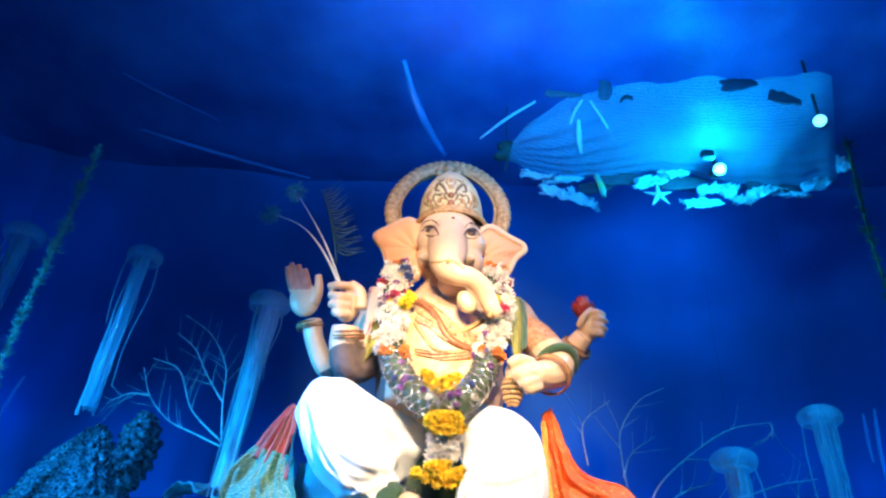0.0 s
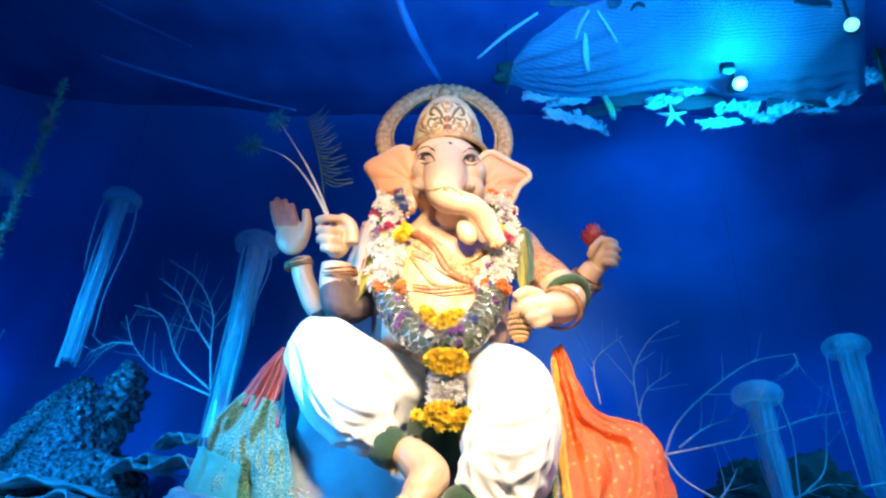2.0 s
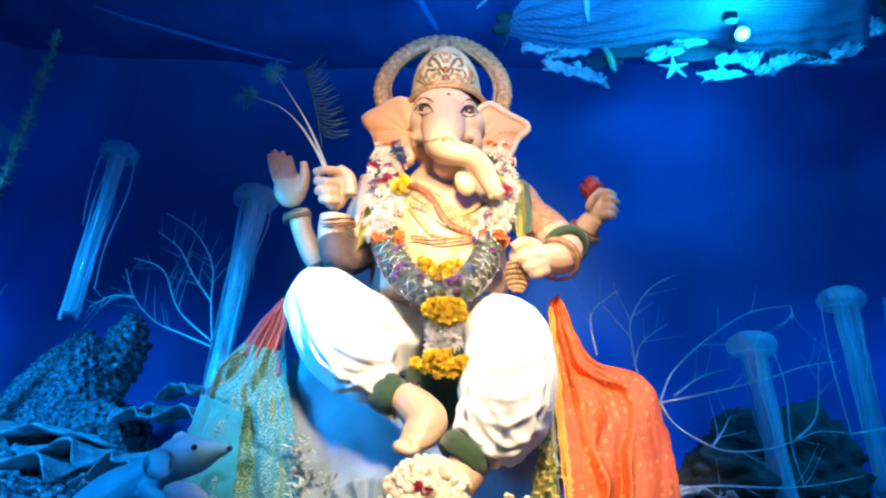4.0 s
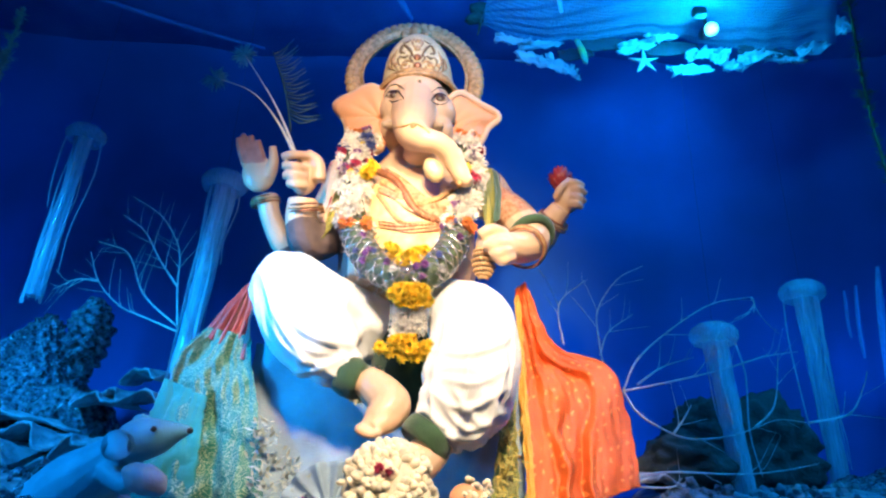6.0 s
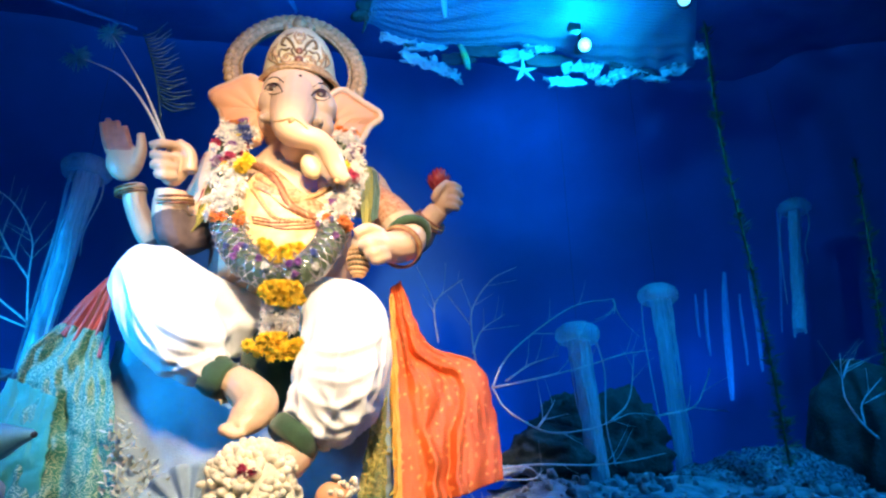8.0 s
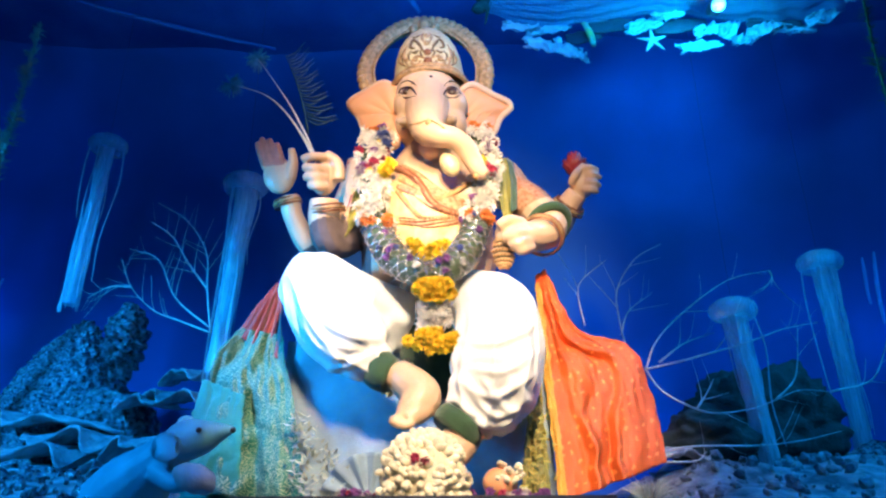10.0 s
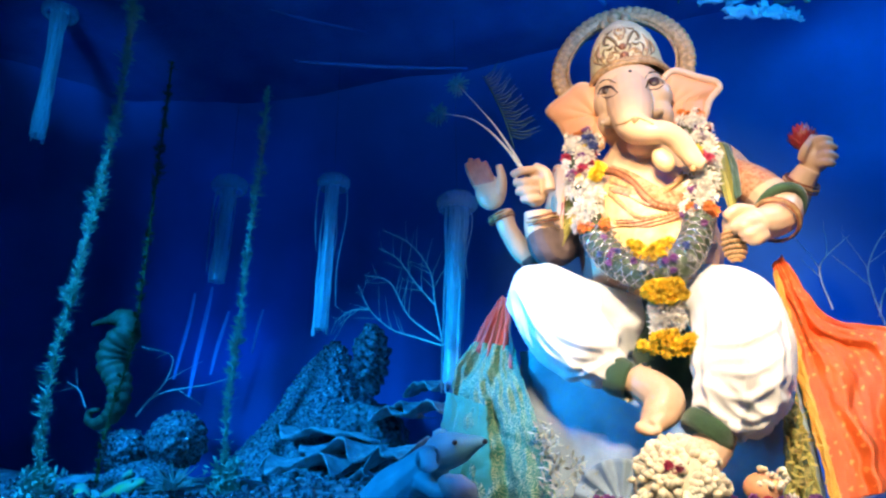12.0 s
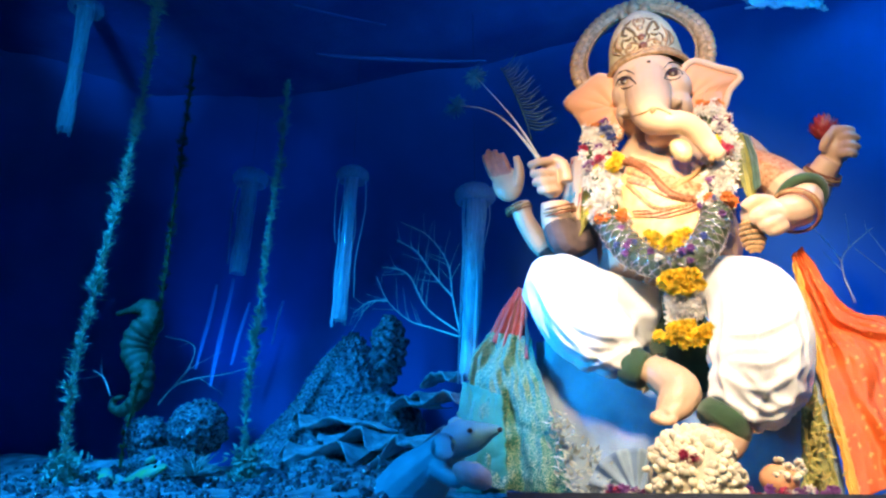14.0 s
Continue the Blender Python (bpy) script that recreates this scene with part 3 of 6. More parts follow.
# patterned scarf across the chest
for up, low in (([(-0.265, 3.900, 3.468), (-0.150, 3.850, 3.378), (-0.007, 3.820, 3.244), (0.173, 3.900, 3.198)], [(-0.294, 3.880, 3.292), (-0.157, 3.820, 3.185), (-0.022, 3.800, 3.088), (0.153, 3.860, 3.064)]),
                ([(-0.273, 3.840, 3.084), (-0.135, 3.800, 3.049), (0.024, 3.800, 3.054), (0.158, 3.840, 3.104)], [(-0.264, 3.840, 3.042), (-0.133, 3.800, 3.001), (0.025, 3.800, 3.005), (0.152, 3.840, 3.062)])):
    ua, la = along(up, 36), along(low, 36)
    bm = bmesh.new()
    sheet(bm, [[onto(lerp(a, b, t), 0.012 + 0.008 * math.sin(t * 14 + i * 0.4)) for t in np.linspace(0, 1, 10)] for i, (a, b) in enumerate(zip(ua, la))], 0.006)
    add_to(total, bm, 11)
# shade on the raised arms, painted brown from their elbows to the side
total.normal_update()
for fc in total.faces:
    p = fc.calc_center_median()
    if fc.material_index == 0 and 0.40 < p.x < 0.66 and p.z > 3.20 + 0.5 * (p.x - 0.5) + 0.02 * noise.noise(p * 7):
        fc.material_index = 11
    if fc.material_index == 0 and -0.90 < p.x < -0.44 and p.z < 3.06 + 0.35 * (p.x + 0.75) + 0.02 * noise.noise(p * 6):
        fc.material_index = 15

# ears: thick fans with a rolled rim
def ear(outline, root, front):
    bm = bmesh.new()
    rim = along(outline, 40)
    rows = []
    for k in range(9):
        t = k / 8
        row = []
        for i, p in enumerate(rim):
            c = lerp(root, p, 0.08 + 0.92 * t)
            c.y += -0.07 * math.sin(math.pi * t) * 0.2 + 0.05 * (t - 0.5) ** 2 + 0.003 * math.sin(i * 1.1) * math.sin(math.pi * t) + front * t
            row.append(c)
        rows.append(row)
    sheet(bm, rows, 0.03)
    add_to(total, bm, 10)
    bm = bmesh.new()
    tube(bm, [Vector(p) + Vector((0, front, 0)) for p in rim[::2]], [0.022] * 21, n=2, seg=8)
    add_to(total, bm, 0)
    for r in (0.34, 0.46, 0.58):
        bm = bmesh.new()
        tube(bm, [lerp(root, rim[i], r) + Vector((0, -0.002 + front * r, 0)) for i in range(12, 29, 4)], [0.002, 0.010, 0.012, 0.010, 0.002], n=4, seg=6)
        add_to(total, bm, 10)


ear([(-0.316, 4.020, 4.089), (-0.406, 4.030, 4.152), (-0.529, 4.080, 4.117), (-0.655, 4.130, 4.057), (-0.581, 4.130, 3.943), (-0.522, 4.100, 3.803), (-0.425, 4.080, 3.708), (-0.320, 4.050, 3.673), (-0.291, 4.020, 3.845)], (-0.316, 4.030, 3.885), 0.0)
ear([(0.104, 4.020, 4.064), (0.178, 4.030, 4.127), (0.308, 4.080, 4.084), (0.447, 4.130, 4.024), (0.371, 4.130, 3.924), (0.316, 4.100, 3.788), (0.227, 4.080, 3.718), (0.125, 4.050, 3.698), (0.100, 4.020, 3.855)], (0.126, 4.030, 3.879), 0.0)

# crown: a domed cap with raised bands and bosses
base, top = Vector((-0.103, 3.860, 4.111)) + Vector((0, 0.265, 0)), Vector((-0.128, 3.980, 4.590)) + Vector((0, 0.17, 0))
axis = (top - base)
prof = [(0.0, 0.265), (0.10, 0.262), (0.12, 0.245), (0.4, 0.238), (0.65, 0.225), (0.82, 0.205), (0.95, 0.180), (1.08, 0.145), (1.18, 0.105), (1.26, 0.07), (1.32, 0.03), (1.34, 0.0)]
tilt = axis.to_track_quat("Z", "Y").to_matrix().to_4x4()
bm = bmesh.new()
rings = []
for h, r in prof:
    rings.append([bm.verts.new(base + axis * h * 0.88 + tilt.to_3x3() @ Vector((r * math.cos(a), r * math.sin(a), 0))) for a in (2 * math.pi * k / 32 for k in range(32))])
for a, b in zip(rings, rings[1:]):
    for k in range(32):
        bm.faces.new((a[k], a[(k + 1) % 32], b[(k + 1) % 32], b[k]))
add_to(total, bm, 3)
for h, r, w in ((0.03, 0.268, 0.018), (0.14, 0.25, 0.012), (0.72, 0.205, 0.010)):
    bm = bmesh.new()
    ring = [base + axis * h * 0.88 + tilt.to_3x3() @ Vector((r * math.cos(a), r * math.sin(a), 0)) for a in (2 * math.pi * k / 28 for k in range(29))]
    tube(bm, ring, [w] * 29, n=1, seg=8, cap=False)
    add_to(total, bm, 2)
# scrolls and bosses in relief on the crown's front
def crown_at(u, h, lift=0.004):
    r = float(np.interp(h, [p[0] for p in prof], [p[1] for p in prof])) + lift
    a = -math.pi / 2 + u
    return base + axis * h * 0.88 + Vector((r * math.cos(a), r * math.sin(a), 0))


for s in (-1, 1):
    for line, w, slot in ((((0.08, 0.30), (0.30, 0.36), (0.45, 0.25), (0.30, 0.18), (0.20, 0.26)), 0.010, 2), (((0.10, 0.42), (0.22, 0.60), (0.42, 0.74), (0.50, 0.60), (0.36, 0.54)), 0.011, 13),
                          (((0.55, 0.2), (0.72, 0.45), (0.66, 0.7)), 0.009, 2), (((0.62, 0.22), (0.90, 0.4), (0.85, 0.6)), 0.009, 2), (((0.25, 0.48), (0.34, 0.44), (0.45, 0.47)), 0.010, 13), (((0.06, 0.62), (0.16, 0.78), (0.10, 0.90)), 0.009, 2), (((0.5, 0.3), (0.56, 0.42), (0.48, 0.5)), 0.008, 13), (((0.12, 0.34), (0.2, 0.42), (0.14, 0.5)), 0.008, 13), (((0.75, 0.3), (0.8, 0.5), (0.72, 0.62)), 0.008, 13), (((0.2, 0.86), (0.34, 0.8), (0.46, 0.82)), 0.008, 13)):
        bm = bmesh.new()
        tube(bm, [crown_at(s * u, h) for u, h in line], [w * 0.5] + [w] * (len(line) - 2) + [w * 0.5], n=5, seg=6)
        add_to(total, bm, slot)
for u, h, r, slot in ((0, 0.42, 0.026, 9), (0, 0.24, 0.03, 9), (0.33, 0.30, 0.018, 2), (-0.33, 0.30, 0.018, 2), (0, 0.62, 0.022, 2), (0.6, 0.35, 0.016, 2), (-0.6, 0.35, 0.016, 2), (0, 0.80, 0.02, 2)):
    bm = bmesh.new()
    ball(bm, crown_at(u, h), (r, r * 0.7, r), u=10, v=6)
    add_to(total, bm, slot)
# beaded arch round the crown
arch = [(-0.512, 4.200, 4.155), (-0.564, 4.200, 4.324), (-0.543, 4.200, 4.481), (-0.449, 4.200, 4.638), (-0.308, 4.200, 4.749), (-0.150, 4.200, 4.784), (0.010, 4.200, 4.756), (0.154, 4.200, 4.652), (0.255, 4.200, 4.500), (0.287, 4.200, 4.336), (0.256, 4.200, 4.166)]
arch = [(-0.135 + 0.95 * (x + 0.135), y, 4.155 + 0.945 * (z - 4.155)) for x, y, z in arch]
bm = bmesh.new()
tube(bm, arch, [0.046] * 11, n=6, seg=12, flat=0.7)
add_to(total, bm, 2)
for off, rad, count in ((0.040, 0.042, 34), (0.012, 0.016, 50), (-0.044, 0.013, 60)):
    mid = Vector((-0.132, 4.200, 4.288))
    for p in along(arch, count):
        d = (p - mid)
        d.y = 0
        bm = bmesh.new()
        ball(bm, p + d.normalized() * off + Vector((0, -0.01 if off > 0.02 else -0.03, 0)), (rad, rad * 0.8, rad), u=8, v=6)
        add_to(total, bm, 2)
bm = bmesh.new()
ball(bm, (-0.149, 4.170, 4.739), (0.05, 0.035, 0.06), u=12, v=8)
ball(bm, (-0.225, 4.170, 4.703), (0.035, 0.03, 0.04), u=12, v=8)
ball(bm, (-0.071, 4.170, 4.707), (0.035, 0.03, 0.04), u=12, v=8)
add_to(total, bm, 2)

# face paint: eyes, lids, brows, mark, tusks, trunk band
def face(eye, lid, low, brow):
    eye = onto(eye)
    for size, lift, slot in (((0.046, 0.012, 0.022), 0.0, 5), ((0.031, 0.012, 0.026), 0.006, 16), ((0.012, 0.008, 0.012), 0.013, 4)):
        bm = bmesh.new()
        ball(bm, eye + Vector((0.002, -lift, 0.002)), size, u=14, v=8)
        add_to(total, bm, slot)
    for line, w, slot in ((lid, 0.0085, 4), (low, 0.004, 16), (brow, 0.0045, 4)):
        bm = bmesh.new()
        tube(bm, [onto(p, 0.003) for p in line], [w * 0.4, w, w, w * 0.4], n=5, seg=6)
        add_to(total, bm, slot)


face((-0.24, 3.85, 3.953), [(-0.296, 3.850, 3.935), (-0.266, 3.850, 3.978), (-0.216, 3.850, 3.983), (-0.176, 3.850, 3.933)], [(-0.289, 3.850, 3.927), (-0.257, 3.850, 3.911), (-0.218, 3.850, 3.912), (-0.183, 3.850, 3.929)], [(-0.301, 3.850, 3.977), (-0.267, 3.850, 4.024), (-0.222, 3.850, 4.034), (-0.178, 3.850, 4.001)])
face((0.046, 3.85, 3.945), [(-0.007, 3.850, 3.928), (0.025, 3.850, 3.975), (0.071, 3.850, 3.971), (0.103, 3.850, 3.925)], [(0.000, 3.850, 3.920), (0.032, 3.850, 3.903), (0.068, 3.850, 3.904), (0.096, 3.850, 3.921)], [(-0.004, 3.850, 3.991), (0.031, 3.850, 4.026), (0.074, 3.850, 4.018), (0.107, 3.850, 3.976)])
bm = bmesh.new()
ball(bm, onto((-0.086, 3.845, 4.061)), (0.012, 0.008, 0.012), u=10, v=6)
add_to(total, bm, 4)
for a, b in (((-0.230, 3.880, 3.748), (-0.287, 3.780, 3.690)), ((0.028, 3.880, 3.739), (0.068, 3.780, 3.708))):
    bm = bmesh.new()
    tube(bm, [a, lerp(a, b, 0.5), b], [0.04, 0.032, 0.012], n=3, seg=10)
    add_to(total, bm, 5)
bm = bmesh.new()
tube(bm, [onto(p, 0.004) for p in ((-0.204, 3.720, 3.631), (-0.148, 3.660, 3.605), (-0.089, 3.630, 3.607), (-0.037, 3.650, 3.594), (0.003, 3.700, 3.593))], [0.006] * 5, n=4, seg=6)
ball(bm, onto((-0.092, 3.630, 3.592)), (0.02, 0.012, 0.024), u=10, v=6)
add_to(total, bm, 2)

# sweet held at the trunk's tip
bm = bmesh.new()
ball(bm, (0.030, 3.680, 3.335), (0.055, 0.05, 0.080), (0, -25, 0), u=14, v=8)
add_to(total, bm, 3)

# draped trousers
def creases(bm, knee, ankle, depth, count, seed):
    """Soft cloth on a leg: long creases that run to the ankle, slack above the cuff."""
    k, a = Vector(knee), Vector(ankle)
    axis = (a - k)
    ln = axis.length
    axis.normalize()
    s = axis.orthogonal().normalized()
    u = axis.cross(s)
    bm.normal_update()
    for v in bm.verts:
        p = v.co - k
        t = p.dot(axis) / ln
        r = p - axis * p.dot(axis)
        ang = math.atan2(r.dot(u), r.dot(s))
        w = min(1, max(0, (t + 0.25) / 0.8)) * (0.6 + 0.8 * noise.noise(v.co * 2.5 + Vector((seed, 0, 0))))
        ridge = 1 - 2 * abs(math.sin(0.5 * count * ang + 2.2 * noise.noise(v.co * 3 + Vector((0, seed, 0))) + 1.5 * t)) ** 0.7
        slack = math.sin(26 * t + 4 * noise.noise(v.co * 5)) * min(1, max(0, (t - 0.55) / 0.35))
        v.co += v.normal * (depth * w * ridge + 0.35 * depth * slack + 0.006 * noise.noise(v.co * 5))
    return bm


def folds(bm, lines, height, width):
    """Raise soft cloth folds along lines laid on the leg's front."""
    skin = BVHTree.FromBMesh(bm)
    eye = Vector((0.1, 0.3, 1.5))
    bm.normal_update()
    for line in lines:
        pts = []
        for p in along(line, 24):
            d = (p - eye).normalized()
            hit = skin.ray_cast(eye, d)[0]
            if hit is not None:
                pts.append(hit)
        for v in bm.verts:
            near = min(((v.co - p).length_squared, i) for i, p in enumerate(pts)) if pts else (9, 0)
            if near[0] < (3 * width) ** 2:
                end = math.sin(math.pi * (0.08 + 0.84 * near[1] / max(1, len(pts) - 1)))
                g = near[0] / width ** 2
                v.co += v.normal * height * end * (1.5 * math.exp(-g) - 0.55 * math.exp(-g / 4))
    return bm


bm = bmesh.new()
tube(bm, [(-0.181, 4.200, 2.621), (-0.324, 4.000, 2.507), (-0.513, 3.860, 2.556), (-0.739, 3.760, 2.657), (-0.621, 3.720, 2.437), (-0.470, 3.700, 2.275), (-0.346, 3.690, 2.176)], [0.20, 0.215, 0.205, 0.178, 0.186, 0.165, 0.100], seg=20)
ball(bm, (-0.49, 3.86, 2.444), (0.26, 0.2, 0.17), (0, 35, 0))
add_to(total, folds(creases(fuse(bm, 0.011, 10), (-0.757, 3.74, 2.669), (-0.359, 3.7, 2.179), 0.026, 8, 1), [[(-0.895, 3.700, 2.687), (-0.840, 3.700, 2.463), (-0.737, 3.700, 2.277), (-0.606, 3.700, 2.172)], [(-0.856, 3.700, 2.713), (-0.753, 3.700, 2.462), (-0.601, 3.700, 2.300), (-0.426, 3.700, 2.252)], [(-0.809, 3.700, 2.617), (-0.695, 3.700, 2.387), (-0.537, 3.700, 2.194), (-0.434, 3.700, 2.150)], [(-0.605, 3.700, 2.160), (-0.480, 3.700, 2.194), (-0.363, 3.700, 2.257)], [(-0.684, 3.700, 2.432), (-0.518, 3.700, 2.341), (-0.328, 3.700, 2.310)], [(-0.850, 3.700, 2.555), (-0.780, 3.700, 2.372), (-0.666, 3.700, 2.218)]], 0.017, 0.020), 1)
bm = bmesh.new()
tube(bm, [(-0.011, 4.200, 2.674), (0.205, 3.950, 2.548), (0.272, 3.700, 2.429), (0.266, 3.640, 2.220), (0.226, 3.600, 2.043), (0.101, 3.570, 1.886)], [0.22, 0.22, 0.222, 0.234, 0.220, 0.130], seg=20)
add_to(total, folds(creases(fuse(bm, 0.011, 10), (0.27, 3.66, 2.418), (0.15, 3.58, 1.897), 0.026, 9, 5), [[(0.083, 3.600, 2.284), (0.237, 3.600, 2.266), (0.410, 3.600, 2.327), (0.477, 3.600, 2.401)], [(0.101, 3.600, 2.058), (0.246, 3.600, 1.906), (0.422, 3.600, 2.000)], [(0.040, 3.600, 2.003), (0.164, 3.600, 1.873), (0.287, 3.600, 1.871)], [(0.123, 3.600, 2.141), (0.291, 3.600, 2.126), (0.464, 3.600, 2.224)], [(0.067, 3.600, 2.080), (0.234, 3.600, 2.001), (0.449, 3.600, 2.111)], [(0.446, 3.600, 2.522), (0.467, 3.600, 2.312), (0.445, 3.600, 2.083)], [(0.179, 3.600, 2.090), (0.288, 3.600, 1.946), (0.384, 3.600, 1.932)]], 0.016, 0.020), 1)
# cuffs and the beaded anklet
for pts, r in (([(-0.374, 3.690, 2.168), (-0.274, 3.670, 2.123)], 0.098), ([(0.082, 3.570, 1.878), (0.027, 3.550, 1.817)], 0.122)):
    bm = bmesh.new()
    tube(bm, [pts[0], lerp(pts[0], pts[1], 0.5), pts[1]], [r, r * 1.05, r * 0.93], n=4, seg=20)
    for v in bm.verts:
        v.co += 0.008 * Vector((noise.noise(v.co * 16), noise.noise(v.co * 16 + Vector((4, 0, 0))), noise.noise(v.co * 16 + Vector((0, 4, 0)))))
    add_to(total, bm, 7)
a, b = Vector((-0.28, 3.67, 2.143)), Vector((-0.227, 3.66, 2.104))
axis = (b - a).normalized()
side = axis.orthogonal().normalized()
g = random.Random(21)
for k in range(70):
    w = g.uniform(-2.4, 0.6)
    bm = bmesh.new()
    ball(bm, lerp(a, b, g.random()) + g.uniform(0.098, 0.112) * (math.cos(w) * side + math.sin(w) * axis.cross(side)), g.uniform(0.006, 0.011), u=7, v=5)
    add_to(total, bm, 3)
# lap cloth between the knees
bm = bmesh.new()
ball(bm, (-0.034, 4.000, 2.381), (0.24, 0.2, 0.34), u=30, v=20)
for v in bm.verts:
    v.co.y += 0.02 * math.sin(26 * v.co.x + 3 * v.co.z)
add_to(total, bm, 7)

# bracelets and arm bands
def band(centre, towards, r, w, slot, n=22):
    c, d = Vector(centre), (Vector(towards) - Vector(centre)).normalized()
    s = d.orthogonal().normalized()
    u = d.cross(s)
    bm = bmesh.new()
    tube(bm, [c + r * (math.cos(a) * s + math.sin(a) * u) for a in (2 * math.pi * k / n for k in range(n + 1))], [w] * (n + 1), n=1, seg=8, cap=False)
    add_to(total, bm, slot)


for c, t, r in (((-1.017, 4.110, 3.333), (-0.980, 4.150, 3.204), 0.080), ((-0.700, 3.860, 3.171), (-0.689, 3.900, 3.063), 0.094), ((0.551, 3.840, 2.946), (0.615, 3.950, 3.053), 0.118), ((0.792, 4.140, 3.292), (0.762, 4.180, 3.251), 0.095)):
    c, t = Vector(c), Vector(t)
    for k, (w, slot) in enumerate(((0.006, 9), (0.009, 2), (0.006, 9))):
        band(c + (t - c).normalized() * 0.02 * k, t + (t - c), r + 0.004 * k, w, slot)
band((0.616, 3.950, 3.067), (0.579, 4.020, 3.155), 0.125, 0.03, 7)

# necklaces on the chest
for line, w, slot in (([(-0.266, 3.860, 3.343), (-0.160, 3.800, 3.248), (-0.044, 3.790, 3.174), (0.084, 3.820, 3.247), (0.191, 3.880, 3.366)], 0.020, 2), ([(-0.282, 3.840, 3.246), (-0.151, 3.780, 3.060), (-0.039, 3.770, 3.039), (0.103, 3.800, 3.077), (0.201, 3.860, 3.179)], 0.016, 2),
                      ([(-0.318, 3.900, 3.447), (-0.180, 3.820, 3.324), (-0.042, 3.780, 3.116), (0.151, 3.820, 3.070)], 0.026, 9)):
    for p in along(line, 30):
        bm = bmesh.new()
        ball(bm, onto(p, w * 0.3), (w, w * 0.7, w), u=8, v=6)
        add_to(total, bm, slot)
solo("idol", total, SLOTS, "seated painted elephant-headed idol with white cloth legs and gold crown", "statue", at=(CX, 4.3, 1.72))


# ---- cloth, flowers and offerings on the idol ----
def drape(name, left, right, material, label, category, waves, depth, n=90, m=100, seed=0, parent=None, thick=0.003):
    """A hanging cloth between two edge lines, with pleats that run down it."""
    a, b = along(left, n), along(right, n)
    rows = []
    for i in range(n + 1):
        row = []
        for j in range(m + 1):
            t = j / m
            p = lerp(a[i], b[i], t)
            ph = waves * t * 2 * math.pi + 3.2 * noise.noise((t * 2.5, i * 0.05, seed)) + seed
            p.y += depth * (0.35 + 0.65 * i / n) * (math.sin(ph) + 0.4 * math.sin(2.3 * ph + 1)) * math.sin(math.pi * min(1, 0.12 + t * 0.9))
            p.y += 0.9 * depth * noise.noise((t * 4 + i * 0.02, i * 0.05, seed + 3)) + 0.45 * depth * noise.noise((t * 12 + i * 0.02, i * 0.06, seed + 5)) + 0.14 * depth * noise.noise((t * 22 + i * 0.06, i * 0.12, seed + 6))
            p += Vector((0.012 * noise.noise((t * 7, i * 0.2, seed)), 0, 0.010 * noise.noise((t * 9, i * 0.15, seed + 7))))
            row.append(p)
        rows.append(row)
    bm = sheet(bmesh.new(), rows, thick)
    if parent:
        return part(name, bm, material, parent, label)
    return solo(name, bm, material, label, category)


orange = thing("orange_drape", (0.9, 4.2, 1.72), "orange silk cloth with pale dots hanging beside the idol", "cloth")
drape("cloth", [(0.528, 4.000, 2.758), (0.554, 4.000, 2.511), (0.586, 4.000, 2.185), (0.589, 3.920, 1.812), (0.594, 3.850, 1.519)],
      [(0.589, 4.020, 2.815), (0.762, 4.080, 2.471), (1.058, 4.100, 2.359), (1.149, 4.050, 2.063), (1.162, 4.000, 1.710)], ORANGEC, "", "", 2.2, 0.036, seed=1, parent=orange)
drape("border", [(0.523, 4.000, 2.716), (0.533, 3.980, 2.439), (0.546, 3.970, 2.087), (0.560, 3.900, 1.754), (0.558, 3.840, 1.506)],
      [(0.547, 3.980, 2.717), (0.566, 3.960, 2.434), (0.587, 3.950, 2.083), (0.599, 3.880, 1.752), (0.601, 3.820, 1.505)], YELLOWC, "yellow cloth border", "", 1, 0.01, m=12, seed=2, parent=orange)
drape("gold_edging", [(0.495, 4.020, 2.253), (0.448, 3.950, 1.993), (0.399, 3.880, 1.755), (0.358, 3.800, 1.509)],
      [(0.531, 4.000, 2.249), (0.519, 3.930, 1.990), (0.520, 3.860, 1.751), (0.517, 3.780, 1.506)], GREENGOLD, "green and gold woven edging", "", 2, 0.02, m=20, seed=4, parent=orange)

teal = thing("teal_drape", (-1.3, 4.1, 1.72), "teal brocade cloth with gold medallions hanging beside the idol", "cloth")
drape("red_end", [(-1.023, 4.100, 2.764), (-1.140, 4.100, 2.612), (-1.231, 4.080, 2.439)], [(-0.987, 4.050, 2.733), (-0.946, 4.000, 2.515), (-0.947, 3.980, 2.279)], REDC, "gathered red silk end", "", 5, 0.03, n=24, seed=5, parent=teal)
drape("brocade", [(-1.204, 4.080, 2.478), (-1.286, 4.060, 2.382), (-1.325, 4.030, 2.248), (-1.356, 4.000, 1.959), (-1.365, 3.950, 1.564)],
      [(-0.936, 3.980, 2.413), (-0.882, 3.940, 2.215), (-0.815, 3.900, 1.999), (-0.758, 3.850, 1.767), (-0.702, 3.800, 1.526)], TEALC, "", "", 2.2, 0.045, seed=6, parent=teal)
drape("plain_panel", [(-1.363, 3.990, 2.173), (-1.386, 3.960, 1.983), (-1.393, 3.930, 1.809), (-1.382, 3.900, 1.538)],
      [(-1.097, 3.940, 2.066), (-1.094, 3.920, 1.946), (-1.074, 3.890, 1.774), (-1.067, 3.860, 1.533)], TEALP, "plain teal cloth panel", "", 1.2, 0.015, m=30, seed=8, parent=teal)

# shawl ends on the shoulders
shawl = thing("shawl", (-0.6, 4.1, 3.0), "green and gold shawl with red lining over the shoulders", "shawl")
